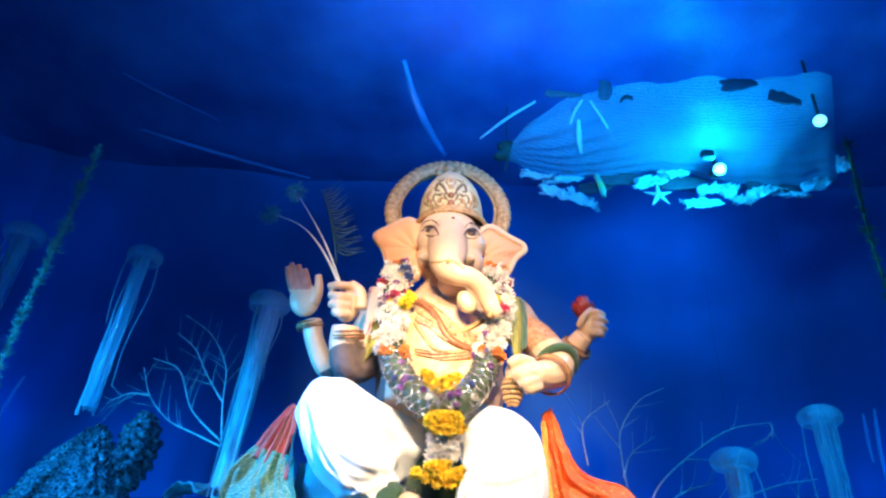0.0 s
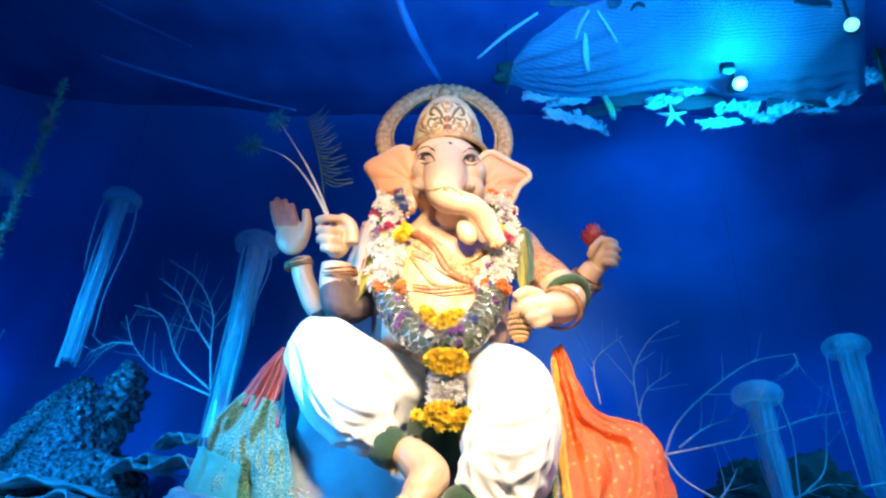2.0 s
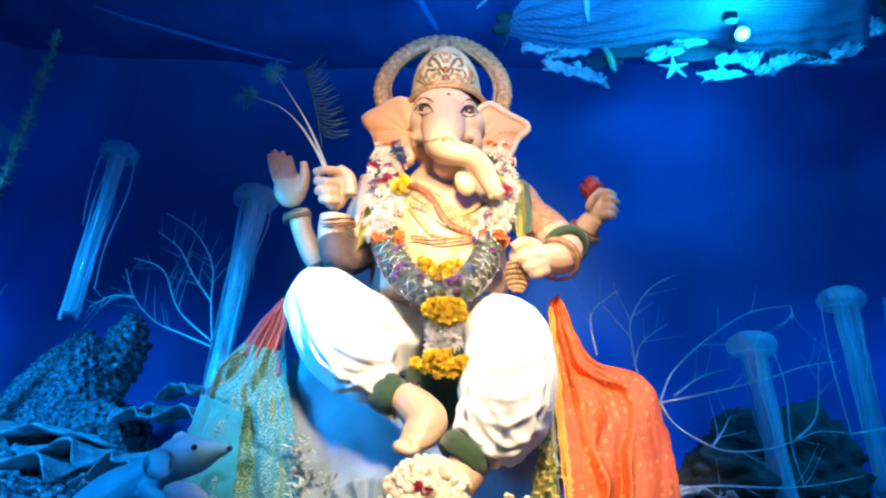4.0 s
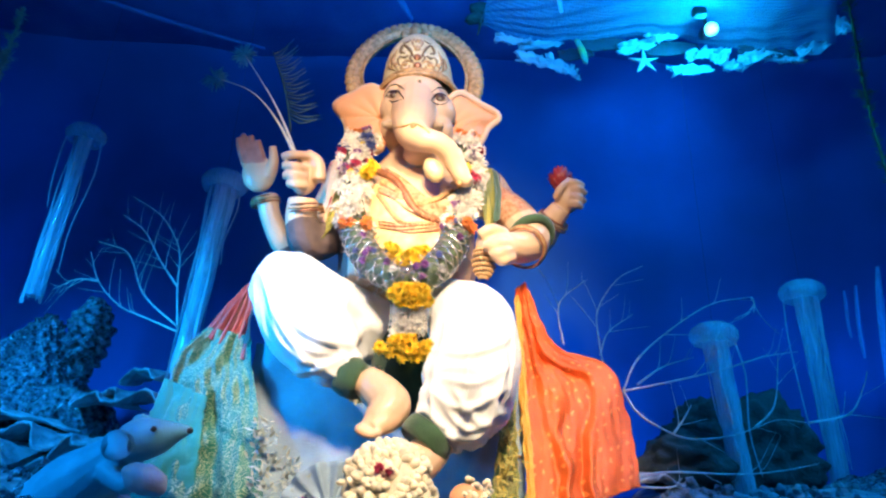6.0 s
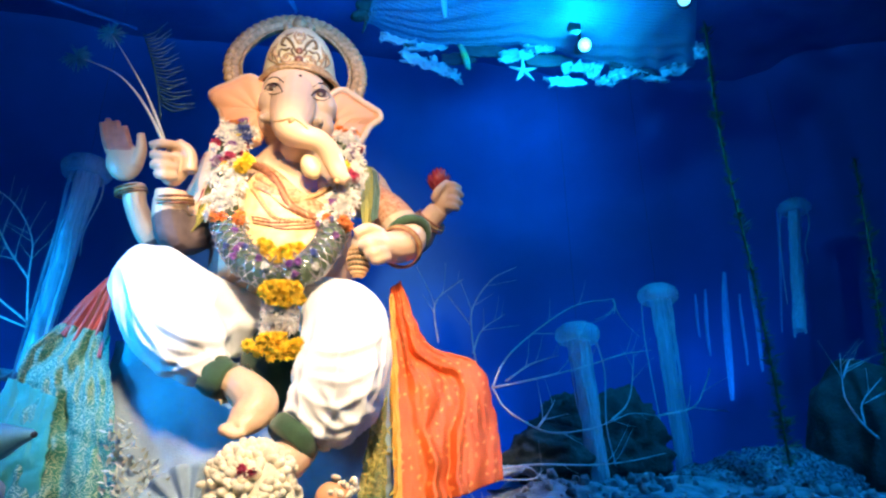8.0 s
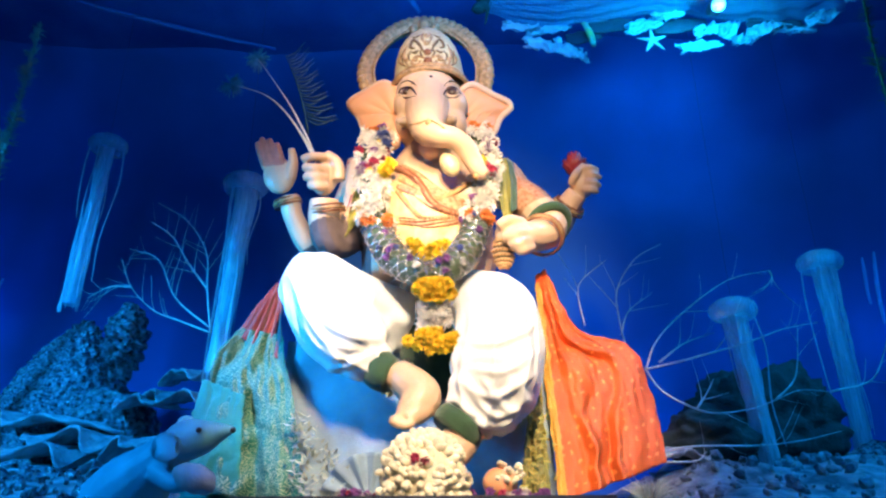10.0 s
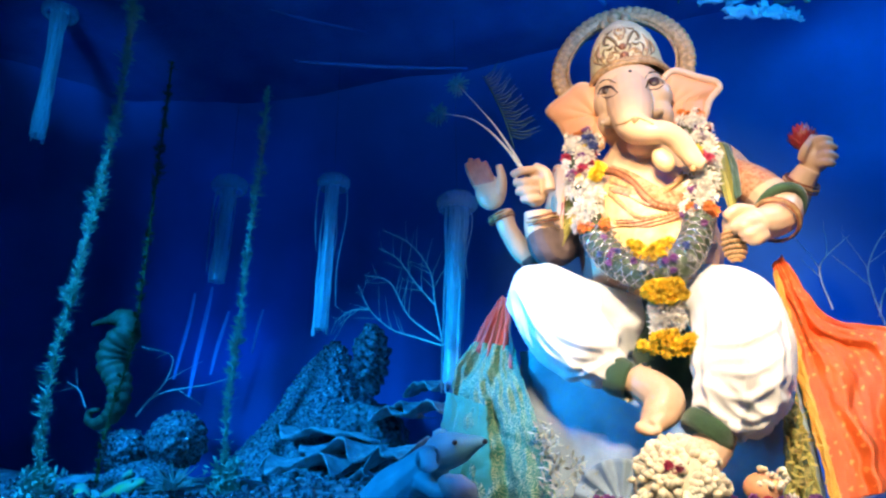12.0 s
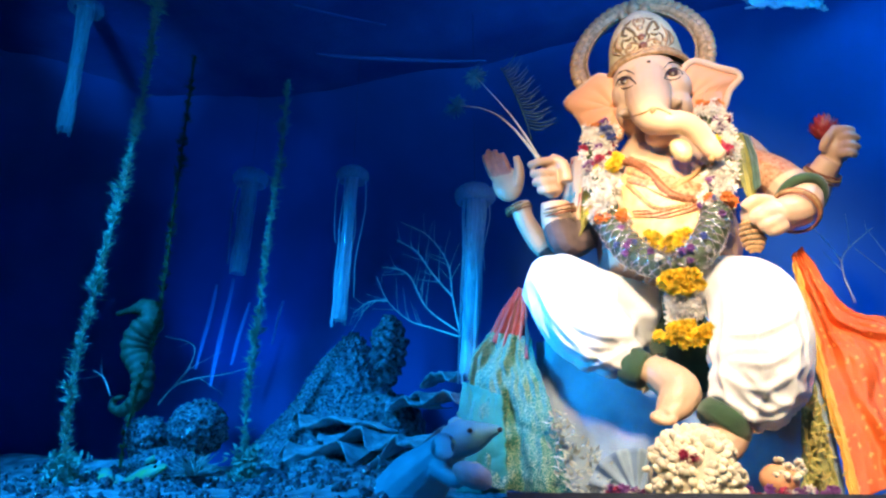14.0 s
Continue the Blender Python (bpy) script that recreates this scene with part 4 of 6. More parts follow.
drape("shawl_end", [(-0.526, 4.120, 3.637), (-0.556, 4.020, 3.387), (-0.581, 3.960, 3.167), (-0.612, 3.930, 2.964)], [(-0.445, 4.020, 3.549), (-0.467, 3.930, 3.305), (-0.498, 3.900, 3.141), (-0.584, 3.900, 2.995)], GREENGOLD, "", "", 2, 0.012, n=24, m=16, seed=9, parent=shawl)
drape("lining", [(-0.647, 4.160, 3.623), (-0.657, 4.100, 3.346), (-0.652, 4.060, 3.128)], [(-0.525, 4.120, 3.620), (-0.551, 4.020, 3.368), (-0.584, 3.980, 3.176)], REDC, "red lining", "", 2, 0.012, n=24, m=16, seed=10, parent=shawl)
drape("shawl_end", [(0.311, 4.000, 3.568), (0.315, 3.940, 3.371), (0.333, 3.920, 3.175), (0.345, 3.920, 3.096)], [(0.408, 4.100, 3.598), (0.429, 4.050, 3.431), (0.430, 4.020, 3.262), (0.397, 3.980, 3.124)], GREENGOLD, "", "", 2, 0.012, n=24, m=16, seed=11, parent=shawl)
drape("green_edge", [(0.391, 4.070, 3.585), (0.403, 4.000, 3.385), (0.392, 3.930, 3.145)], [(0.429, 4.100, 3.578), (0.449, 4.050, 3.393), (0.435, 3.980, 3.188)], CUFF, "dark green velvet edge", "", 1, 0.004, n=20, m=6, seed=12, parent=shawl)
drape("sleeve_cloth", [(0.439, 4.120, 3.581), (0.460, 4.080, 3.408), (0.464, 4.020, 3.263)], [(0.488, 4.180, 3.562), (0.561, 4.160, 3.432), (0.612, 4.100, 3.287)], brocade("printed_sleeve", (0.62, 0.46, 0.34), (0.35, 0.12, 0.06), 9, 0.4, 0.1), "printed sleeve cloth", "", 1, 0.01, n=20, m=14, seed=13, parent=shawl)


def flower(name, material, petals, layers, r, lift, width, droop=0.2):
    """Small ruffled blossom, petals in rings; faces up its own z."""
    bm = bmesh.new()
    for k in range(layers):
        f = 1 - k / (layers + 0.6)
        for i in range(petals):
            a = 2 * math.pi * (i + 0.5 * k) / petals
            c, s = math.cos(a), math.sin(a)
            w = width * r * f
            h = lift * r * (k + 0.5) / layers
            tip = (c * r * f, s * r * f, h + r * (0.25 * k - droop))
            mid1 = (c * r * f * 0.65 - s * w, s * r * f * 0.65 + c * w, h + 0.12 * r)
            mid2 = (c * r * f * 0.65 + s * w, s * r * f * 0.65 - c * w, h + 0.12 * r)
            v = [bm.verts.new(p) for p in ((0, 0, h * 0.6), mid1, tip, mid2)]
            bm.faces.new((v[0], v[1], v[2]))
            bm.faces.new((v[0], v[2], v[3]))
    return mesh_of(bm, name, material, False)


F_MARI = flower("marigold", MARI, 9, 4, 0.036, 0.8, 0.32)
F_ORANGE = flower("orange_blossom", ORANGEF, 8, 3, 0.034, 0.8, 0.32)
F_WHITE = flower("white_blossom", WHITEF, 8, 3, 0.042, 0.9, 0.16, 0.1)
F_PURPLE = flower("purple_blossom", PURPLEF, 8, 3, 0.036, 0.8, 0.25)
F_PINK = flower("crimson_blossom", PINKF, 8, 3, 0.036, 0.8, 0.3)
F_BLUE = flower("blue_blossom", BLUEF, 8, 3, 0.034, 0.8, 0.25)
F_CREAM = mesh_of(ball(bmesh.new(), (0, 0, 0), (0.019, 0.019, 0.029), u=7, v=5), "jasmine_bud", CREAMF)
rnd = random.Random(5)


def facing():
    return (math.pi / 2 + rnd.uniform(-0.7, 0.5), rnd.uniform(-0.6, 0.6), rnd.uniform(-0.8, 0.8))


garland = thing("garland", (CX, 3.9, 2.6), "thick flower garland of white blossoms, marigolds and silver tinsel", "garland")
sides = ([(-0.415, 3.960, 3.694), (-0.446, 3.900, 3.521), (-0.436, 3.860, 3.345), (-0.428, 3.830, 3.182), (-0.400, 3.800, 3.010)],
         [(0.207, 3.960, 3.703), (0.245, 3.900, 3.541), (0.230, 3.860, 3.364), (0.215, 3.830, 3.201), (0.189, 3.800, 3.028)])
lower = ([(-0.407, 3.800, 3.020), (-0.343, 3.760, 2.876), (-0.258, 3.700, 2.750), (-0.149, 3.640, 2.657), (-0.074, 3.620, 2.622)],
         [(0.189, 3.800, 3.038), (0.145, 3.760, 2.891), (0.078, 3.700, 2.761), (-0.003, 3.640, 2.661), (-0.068, 3.620, 2.622)])
for pts, r in zip(sides, (0.098, 0.085)):
    part("cord", tube(bmesh.new(), pts, [r * 0.75] * 5, seg=12), LEAFG, garland, "dark leafy core")
    for p in along(pts, 84 if r > 0.09 else 66):
        u = rnd.uniform(-1, 1)
        at = p + Vector((u * r, -math.sqrt(max(0, 1 - u * u)) * r * 0.85, rnd.uniform(-0.02, 0.02)))
        f = rnd.choice([F_WHITE] * 16 + [F_PURPLE, F_PINK, F_BLUE, F_MARI])
        piece("flower", f, garland, at, facing(), rnd.uniform(0.8, 1.35))
for pts, col, cnt in ((sides[0], F_ORANGE, 8), (sides[1], F_ORANGE, 6)):
    for k in range(cnt):
        piece("flower", F_ORANGE, garland, Vector(pts[-1]) + Vector((rnd.uniform(-0.09, 0.09), -0.075 + rnd.uniform(-0.02, 0.02), rnd.uniform(-0.02, 0.03))), facing(), rnd.uniform(0.9, 1.2))
    for k in range(5):
        piece("flower", F_ORANGE, garland, Vector(pts[0]) + Vector((rnd.uniform(-0.08, 0.08), -0.06, rnd.uniform(-0.01, 0.04))), facing(), rnd.uniform(0.9, 1.2))
for px, f in (((-0.347, 3.760, 3.324), F_MARI), ((-0.338, 3.770, 3.367), F_MARI), ((-0.473, 3.800, 3.379), F_PURPLE), ((-0.433, 3.790, 3.383), F_PINK), ((0.212, 3.790, 3.394), F_MARI), ((0.193, 3.790, 3.363), F_MARI), ((0.259, 3.800, 3.348), F_PINK), ((-0.357, 3.860, 3.563), F_BLUE), ((-0.381, 3.870, 3.616), F_BLUE)):
    for k in range(2):
        piece("flower", f, garland, Vector(px) + Vector((rnd.uniform(-0.02, 0.02), -0.02, rnd.uniform(-0.02, 0.02))), facing(), rnd.uniform(1.1, 1.5))
# net-wrapped lower loop: dark leaves under crossing tinsel threads
for pts in lower:
    part("net_wrap", tube(bmesh.new(), pts, [0.075, 0.082, 0.08, 0.07, 0.045], seg=14), LEAFG, garland, "dark leaves wrapped in net")
    c = along(pts, 30)
    bm = bmesh.new()
    for s, off in [(s, o) for s in (-1, 1) for o in (0, 1.26, 2.5, 3.8, 5.0)]:
        ln = []
        for i, p in enumerate(c):
            a = s * i * 0.42 + off
            d = (c[min(i + 1, 30)] - c[max(i - 1, 0)]).normalized()
            u = d.orthogonal().normalized()
            w = d.cross(u)
            ln.append(p + (0.086 - 0.03 * max(0, i - 18) / 12) * (math.cos(a) * u + math.sin(a) * w))
        tube(bm, ln, [0.004] * 31, n=1, seg=5)
    part("tinsel_net", bm, TINSEL, garland, "silver tinsel net")
    bm = bmesh.new()
    for k in range(300):
        p = c[rnd.randrange(31)]
        d = Vector((rnd.gauss(0, 1), rnd.gauss(-0.8, 0.6), rnd.gauss(0, 1))).normalized()
        e = p + d * rnd.uniform(0.08, 0.125)
        tube(bm, [p + d * 0.06, e], [0.0035, 0.0015], n=1, seg=4)
    tagged(part("loose_tinsel", bm, TINSEL, garland, "loose silver strands"), kind="stuff")
    for k in range(8):
        p = c[rnd.randrange(2, 28)]
        piece("flower", rnd.choice([F_PURPLE, F_BLUE, F_WHITE]), garland, p + Vector((rnd.uniform(-0.05, 0.05), -0.09, rnd.uniform(-0.05, 0.05))), facing(), 0.7)
# pendant with marigold clusters
def cluster(parent, centre, size, f, count):
    for k in range(count):
        a, b = rnd.uniform(-1, 1), rnd.uniform(-1, 1)
        if a * a + b * b > 1.1:
            a, b = a * 0.7, b * 0.7
        y = -size[1] * math.sqrt(max(0, 1 - 0.5 * (a * a + b * b)))
        piece("flower", f, parent, Vector(centre) + Vector((a * size[0], y, b * size[2])), facing(), rnd.uniform(0.85, 1.25))


bm = bmesh.new()
ball(bm, (-0.059, 3.620, 2.554), (0.12, 0.07, 0.05), u=14, v=8)
ball(bm, (-0.059, 3.680, 2.424), (0.10, 0.07, 0.16), u=14, v=8)
ball(bm, (-0.043, 3.640, 2.289), (0.16, 0.07, 0.05), u=14, v=8)
part("pendant", bm, LEAFG, garland, "dark leafy pendant")
cluster(garland, (-0.055, 3.600, 2.544), (0.105, 0.06, 0.045), F_MARI, 26)
cluster(garland, (-0.045, 3.620, 2.278), (0.145, 0.06, 0.05), F_MARI, 34)
cluster(garland, (-0.058, 3.660, 2.431), (0.08, 0.07, 0.11), F_WHITE, 30)
# flower band across the belly, added in place of the garment's yellow
belly = thing("belly_yellow", (-0.085, 3.800, 2.851), "row of marigolds standing for the yellow garment on the belly", "garland")
part("cord", tube(bmesh.new(), [(-0.200, 3.800, 2.878), (-0.081, 3.740, 2.807), (0.041, 3.800, 2.878)], [0.03, 0.035, 0.03], seg=8), LEAFG, belly)
for p in along([(-0.199, 3.790, 2.874), (-0.081, 3.730, 2.803), (0.041, 3.790, 2.874)], 24):
    piece("flower", F_MARI, belly, p + Vector((0, -0.03, rnd.uniform(-0.035, 0.035))), facing(), rnd.uniform(0.8, 1.1))

# blossoms heaped round the lower foot
heap = thing("flower_heap", (-0.105, 3.500, 1.538), "heap of cream jasmine garlands round the foot", "flowers")
bm = bmesh.new()
ball(bm, (-0.100, 3.460, 1.609), (0.20, 0.14, 0.20), u=16, v=10)
part("heap_core", bm, CREAMF, heap)
centre = Vector((-0.100, 3.460, 1.609))
for k in range(230):
    a, b = rnd.uniform(-1.35, 1.35), rnd.uniform(-0.5, 1.45)
    d = Vector((math.sin(a) * math.cos(b), -math.cos(a) * math.cos(b), math.sin(b)))
    ob = piece("flower", F_CREAM, heap, centre + Vector((d.x * 0.205, d.y * 0.145, d.z * 0.205)), (0, 0, 0), rnd.uniform(0.8, 1.2))
    ob.rotation_mode = "QUATERNION"
    ob.rotation_quaternion = (d + 0.35 * Vector((rnd.gauss(0, 1), rnd.gauss(0, 1), rnd.gauss(0, 1)))).to_track_quat("Z", "Y")
for k in range(5):
    piece("flower", F_PINK, heap, centre + Vector((rnd.uniform(-0.05, 0.02), -0.15, 0.07 + rnd.uniform(-0.02, 0.02))), facing(), 0.7)
small = thing("flower_heap", (0.282, 3.600, 1.608), "small heap of pale blossoms and fruit by the foot", "flowers")
bm = bmesh.new()
ball(bm, (0.255, 3.600, 1.603), (0.085, 0.07, 0.07), u=14, v=8)
part("fruit", bm, EARIN, small, "pale orange round fruit")
for k in range(26):
    piece("flower", F_CREAM, small, Vector((0.299, 3.560, 1.641)) + Vector((rnd.uniform(-0.06, 0.06), rnd.uniform(-0.03, 0.03), rnd.uniform(-0.06, 0.05))), facing(), rnd.uniform(0.6, 0.9))
# flower row along the front of the seat
row = thing("flower_row", (0.224, 3.500, 1.519), "row of purple and white blossoms along the seat front", "flowers")
part("cord", tube(bmesh.new(), [(-0.510, 3.660, 1.537), (-0.105, 3.500, 1.515), (0.460, 3.560, 1.525)], [0.025] * 3, seg=8), LEAFG, row)
for p in along([(-0.507, 3.640, 1.547), (-0.104, 3.480, 1.524), (0.459, 3.540, 1.535)], 70):
    piece("flower", rnd.choice([F_PURPLE, F_WHITE, F_PINK, F_PURPLE]), row, p + Vector((0, -0.01, rnd.uniform(-0.02, 0.03))), facing(), rnd.uniform(0.6, 0.9))
# silvery leaves at the seat's side and yellow-green ones by the border
for nm, mt, a, b, cnt, lab in (("leaf_spray", SILVERPLANT, (-0.681, 3.720, 1.550), (-0.761, 3.850, 1.948), 130, "silvery artificial leaf spray against the seat"), ("leaf_spray", GREENGOLD, (0.427, 3.700, 1.533), (0.482, 3.860, 1.981), 120, "yellow-green leaf spray beside the orange cloth"), ("leaf_spray", SILVERPLANT, (-0.539, 3.680, 1.523), (-0.591, 3.720, 1.755), 80, "silvery artificial leaf spray against the seat")):
    bm = bmesh.new()
    for k in range(cnt):
        p = lerp(a, b, rnd.random()) + Vector((rnd.gauss(0, 0.035), rnd.gauss(0, 0.02), 0))
        d = Vector((rnd.gauss(0, 1), rnd.gauss(-0.6, 0.5), rnd.gauss(0.5, 0.7))).normalized() * rnd.uniform(0.03, 0.06)
        w = d.orthogonal().normalized() * 0.009
        v = [bm.verts.new(q) for q in (p, p + d * 0.5 + w, p + d, p + d * 0.5 - w)]
        bm.faces.new(v)
    solo(nm, bm, mt, lab, "leaves", kind="stuff", smooth=False)

# pleated half-round cloth before the seat
bm, rows = bmesh.new(), []
c = Vector((-0.370, 3.700, 1.515))
for r in np.linspace(0.02, 0.235, 10):
    rows.append([c + Vector((-math.cos(a) * r, 0.02 * math.sin(14 * a) * r / 0.2 - 0.03, math.sin(a) * r)) for a in np.linspace(0, math.pi, 90)])
solo("pleated_fan", sheet(bm, rows, 0.006), SEAT, "pale blue pleated half-round cloth before the seat", "cloth")

# beaded tassel under the closed hand
tassel = thing("beaded_tassel", (0.325, 3.720, 2.808), "dark tassel studded with gold beads hanging from the hand", "ornament")
bm = bmesh.new()
ball(bm, (0.322, 3.720, 2.808), (0.055, 0.05, 0.10), u=14, v=10)
part("core", bm, LEAFG, tassel)
bm = bmesh.new()
ball(bm, (0, 0, 0), 0.012, u=8, v=6)
bead = mesh_of(bm, "bead", GOLD)
for i in range(9):
    for j in range(9):
        b = -1.2 + 2.4 * i / 8
        a = -1.4 + 2.8 * (j + 0.5 * (i % 2)) / 8
        piece("bead", bead, tassel, Vector((0.322, 3.720, 2.808)) + Vector((0.057 * math.sin(a) * math.cos(b), -0.052 * math.cos(a) * math.cos(b), 0.10 * math.sin(b))))

# red lotus in the held-out hand
lotus = thing("lotus", (0.835, 4.120, 3.512), "dark red lotus held in the idol's raised hand", "flower")
c = Vector((0.835, 4.120, 3.512))
for k in range(3):
    for i in range(9):
        a = 2 * math.pi * (i + 0.5 * k) / 9
        d = Vector((math.cos(a), math.sin(a), 0))
        f = 1 - 0.25 * k
        bm = bmesh.new()
        rows = []
        for u in np.linspace(0, 1, 5):
            w = 0.034 * math.sin(math.pi * (0.12 + 0.85 * u))
            mid = c + d * (0.085 * f * u ** 0.8) + Vector((0, 0, -0.03 + (0.10 + 0.03 * k) * u ** 1.5))
            s = Vector((-d.y, d.x, 0))
            rows.append([mid - s * w, mid - Vector((0, 0, 0.006)), mid + s * w])
        part("petal", sheet(bm, rows, 0.002), LIP, lotus)

# peacock feathers in the raised fist
feather = thing("peacock_feather", (-0.793, 3.800, 3.512), "two peacock feathers with pale quills held in the fist", "feather")
for pts, eye in (([(-0.790, 3.800, 3.485), (-0.859, 3.820, 3.640), (-0.959, 3.840, 3.835), (-1.083, 3.880, 4.039), (-1.229, 3.900, 4.257)], True), ([(-0.798, 3.790, 3.479), (-0.885, 3.780, 3.634), (-1.001, 3.780, 3.793), (-1.142, 3.800, 3.920), (-1.353, 3.820, 4.006)], True)):
    part("quill", tube(bmesh.new(), pts, [0.009, 0.008, 0.006, 0.004, 0.003], seg=8), QUILL, feather, "pale bare quill")
    bm = bmesh.new()
    c = along(pts, 40)
    tip = c[-1]
    for k in range(70):
        a = rnd.uniform(0, 2 * math.pi)
        d = Vector((math.cos(a), rnd.uniform(-0.3, 0.3), math.sin(a)))
        tube(bm, [tip, tip + d * 0.045, tip + d * rnd.uniform(0.06, 0.10) + Vector((0, 0, -0.01))], [0.004, 0.004, 0.001], n=2, seg=4)
    part("eye_tuft", bm, mat("feather_eye", (0.22, 0.55, 0.52), 0.4, 0.2, 0.4, 30, 0.1), feather, "teal feather eye")
for i, p in enumerate(along([(-0.851, 3.830, 3.740), (-0.919, 3.840, 3.941), (-1.031, 3.860, 4.239)], 22)):
    f = i / 22
    e = p + Vector((0.17 - 0.07 * f, 0, -0.02 + 0.13 * f)) * (0.75 + 0.5 * abs(math.sin(i * 2.1)))
    part("barb", tube(bmesh.new(), [p, lerp(p, e, 0.5) + Vector((0, 0, -0.025)), e], [0.0045, 0.004, 0.0015], n=4, seg=5), BARB, feather)
part("barb", tube(bmesh.new(), [(-0.838, 3.820, 3.641), (-0.883, 3.830, 3.830), (-0.952, 3.850, 4.055), (-1.042, 3.860, 4.262)], [0.005, 0.005, 0.004, 0.002], n=4, seg=6), BARB, feather, "thin green rib")


# ---- underwater scenery ----
def ground_z(x, y):
    away = min(1, max(0, (abs(x + 0.15) - 0.9) / 0.8))
    rise = min(1, max(0, (y - 3.0) / 1.3))
    return max(1.43, 1.43 + away * rise * (0.24 + 0.16 * noise.noise((x * 0.8, y * 0.8, 1)) + 0.10 * noise.noise((x * 2.4, y * 2.4, 4)) + 0.02 * noise.noise((x * 9, y * 9, 2))))


def heightfield():
    return sheet(bmesh.new(), [[(x, y, ground_z(x, y)) for x in np.linspace(-7.2, 6.4, 160)] for y in np.linspace(2.95, 6.15, 70)])


solo("ground", heightfield(), ROCK, "rough grey sea-bed of the stage", "ground", kind="structure")


def boulder(name, at, size, material, label, rough=0.10, beads=0.0, bead_scale=18, category="rock", detail=5, group=""):
    bm = bmesh.new()
    bmesh.ops.create_icosphere(bm, subdivisions=detail, radius=1)
    off = Vector(at) * 3.1
    for v in bm.verts:
        n = v.co.normalized()
        r = 1 + rough * (noise.noise(n * 1.6 + off) + 0.5 * noise.noise(n * 4 + off))
        p = Vector((n.x * size[0] * r, n.y * size[1] * r, n.z * size[2] * r))
        if beads:
            d = noise.voronoi(p * bead_scale + off)[0][0]
            p += n * beads * max(0, 0.6 - d)
        v.co = Vector(at) + p
    return solo(name, bm, material, label, category, at=(at[0], at[1], at[2] - size[2]), group=group)


def cone_rock(at, base_r, height, material, label, bead_scale=17, beads=0.085, lean=0.0):
    bm = bmesh.new()
    rings = []
    for i in range(90):
        h = i / 89
        ring = []
        for k in range(170):
            a = 2 * math.pi * k / 170
            r = base_r * (1 - h) ** 0.85 * (1 + 0.16 * noise.noise((math.cos(a) * 1.5, math.sin(a) * 1.5, h * 3))) + 0.02
            p = Vector((r * math.cos(a) + lean * h, r * math.sin(a) * 0.8, height * h))
            d = noise.voronoi((p + Vector(at)) * bead_scale)[0][0]
            p += Vector((math.cos(a), math.sin(a), 0.3)) * beads * max(0, 0.65 - d)
            ring.append(bm.verts.new(Vector(at) + p))
        rings.append(ring)
    for a, b in zip(rings, rings[1:]):
        for k in range(170):
            bm.faces.new((a[k], a[(k + 1) % 170], b[(k + 1) % 170], b[k]))
    bm.faces.new(rings[-1])
    return solo("rock_mound", bm, material, label, "rock", at=at)


cone_rock((-2.963, 5.25, 1.6), 0.78, 1.250, BEAD, "knobbly pointed rock mound with a glittering surface", 24, 0.075, 0.158)
# ridged rock head on the mound's side
bm = bmesh.new()
bmesh.ops.create_icosphere(bm, subdivisions=5, radius=1)
at = Vector((-2.225, 4.75, 2.601))
for v in bm.verts:
    n = v.co.normalized()
    r = 1 + 0.14 * noise.noise(n * 2.2) + 0.10 * math.sin(20 * n.z + 4 * n.x * n.x + 2 * noise.noise(n * 3))
    v.co = at + Vector((n.x * 0.135 * (1 + 0.2 * max(0, n.z)), n.y * 0.14, n.z * 0.26)) * r + Vector((0, 0, -0.04))
solo("ridged_rock", bm, RIDGE, "dark ridged rock standing against the mound", "rock", at=at - Vector((0, 0, 0.25)))
boulder("boulder", (-2.30, 4.95, 1.85), (0.32, 0.28, 0.42), RIDGE, "dark knobbly boulder below the ridged rock", 0.2, 0.05, 16)
boulder("boulder", (-3.600, 4.350, 1.980), (0.21, 0.2, 0.20), BEAD, "round boulder crusted with shells", 0.08, 0.06, 22, group="crusted boulders")
boulder("boulder", (-4.022, 4.300, 1.913), (0.15, 0.15, 0.17), BEAD, "small round boulder crusted with shells", 0.10, 0.05, 24, group="crusted boulders")
boulder("boulder", (-3.650, 4.100, 1.684), (0.30, 0.2, 0.14), BEAD, "low boulder crusted with shells", 0.15, 0.05, 24, group="crusted boulders")
boulder("boulder", (-5.586, 4.500, 1.569), (0.75, 0.5, 0.26), ROCK, "smooth low mound of sea-bed rock", 0.08, 0.0)
boulder("boulder", (2.107, 5.000, 1.997), (0.50, 0.36, 0.36), DARKROCK, "dark mossy boulder behind the branches", 0.32, 0.10, 14)
boulder("boulder", (1.685, 4.700, 1.891), (0.30, 0.26, 0.2), DARKROCK, "dark mossy boulder beside the orange cloth", 0.25, 0.03, 16)
boulder("boulder", (3.330, 4.700, 1.712), (0.55, 0.4, 0.26), BEAD, "low rock crusted with shells", 0.15, 0.07, 18)
boulder("boulder", (2.926, 4.800, 1.674), (0.45, 0.35, 0.2), BEAD, "low rock crusted with shells", 0.15, 0.07, 18)
boulder("boulder", (4.081, 4.700, 2.064), (0.40, 0.35, 0.55), DARKROCK, "tall dark rock near the stage edge", 0.15, 0.0)
boulder("boulder", (1.912, 5.000, 2.046), (0.25, 0.25, 0.22), DARKROCK, "dark mossy stone among the low branches", 0.3, 0.03, 14)


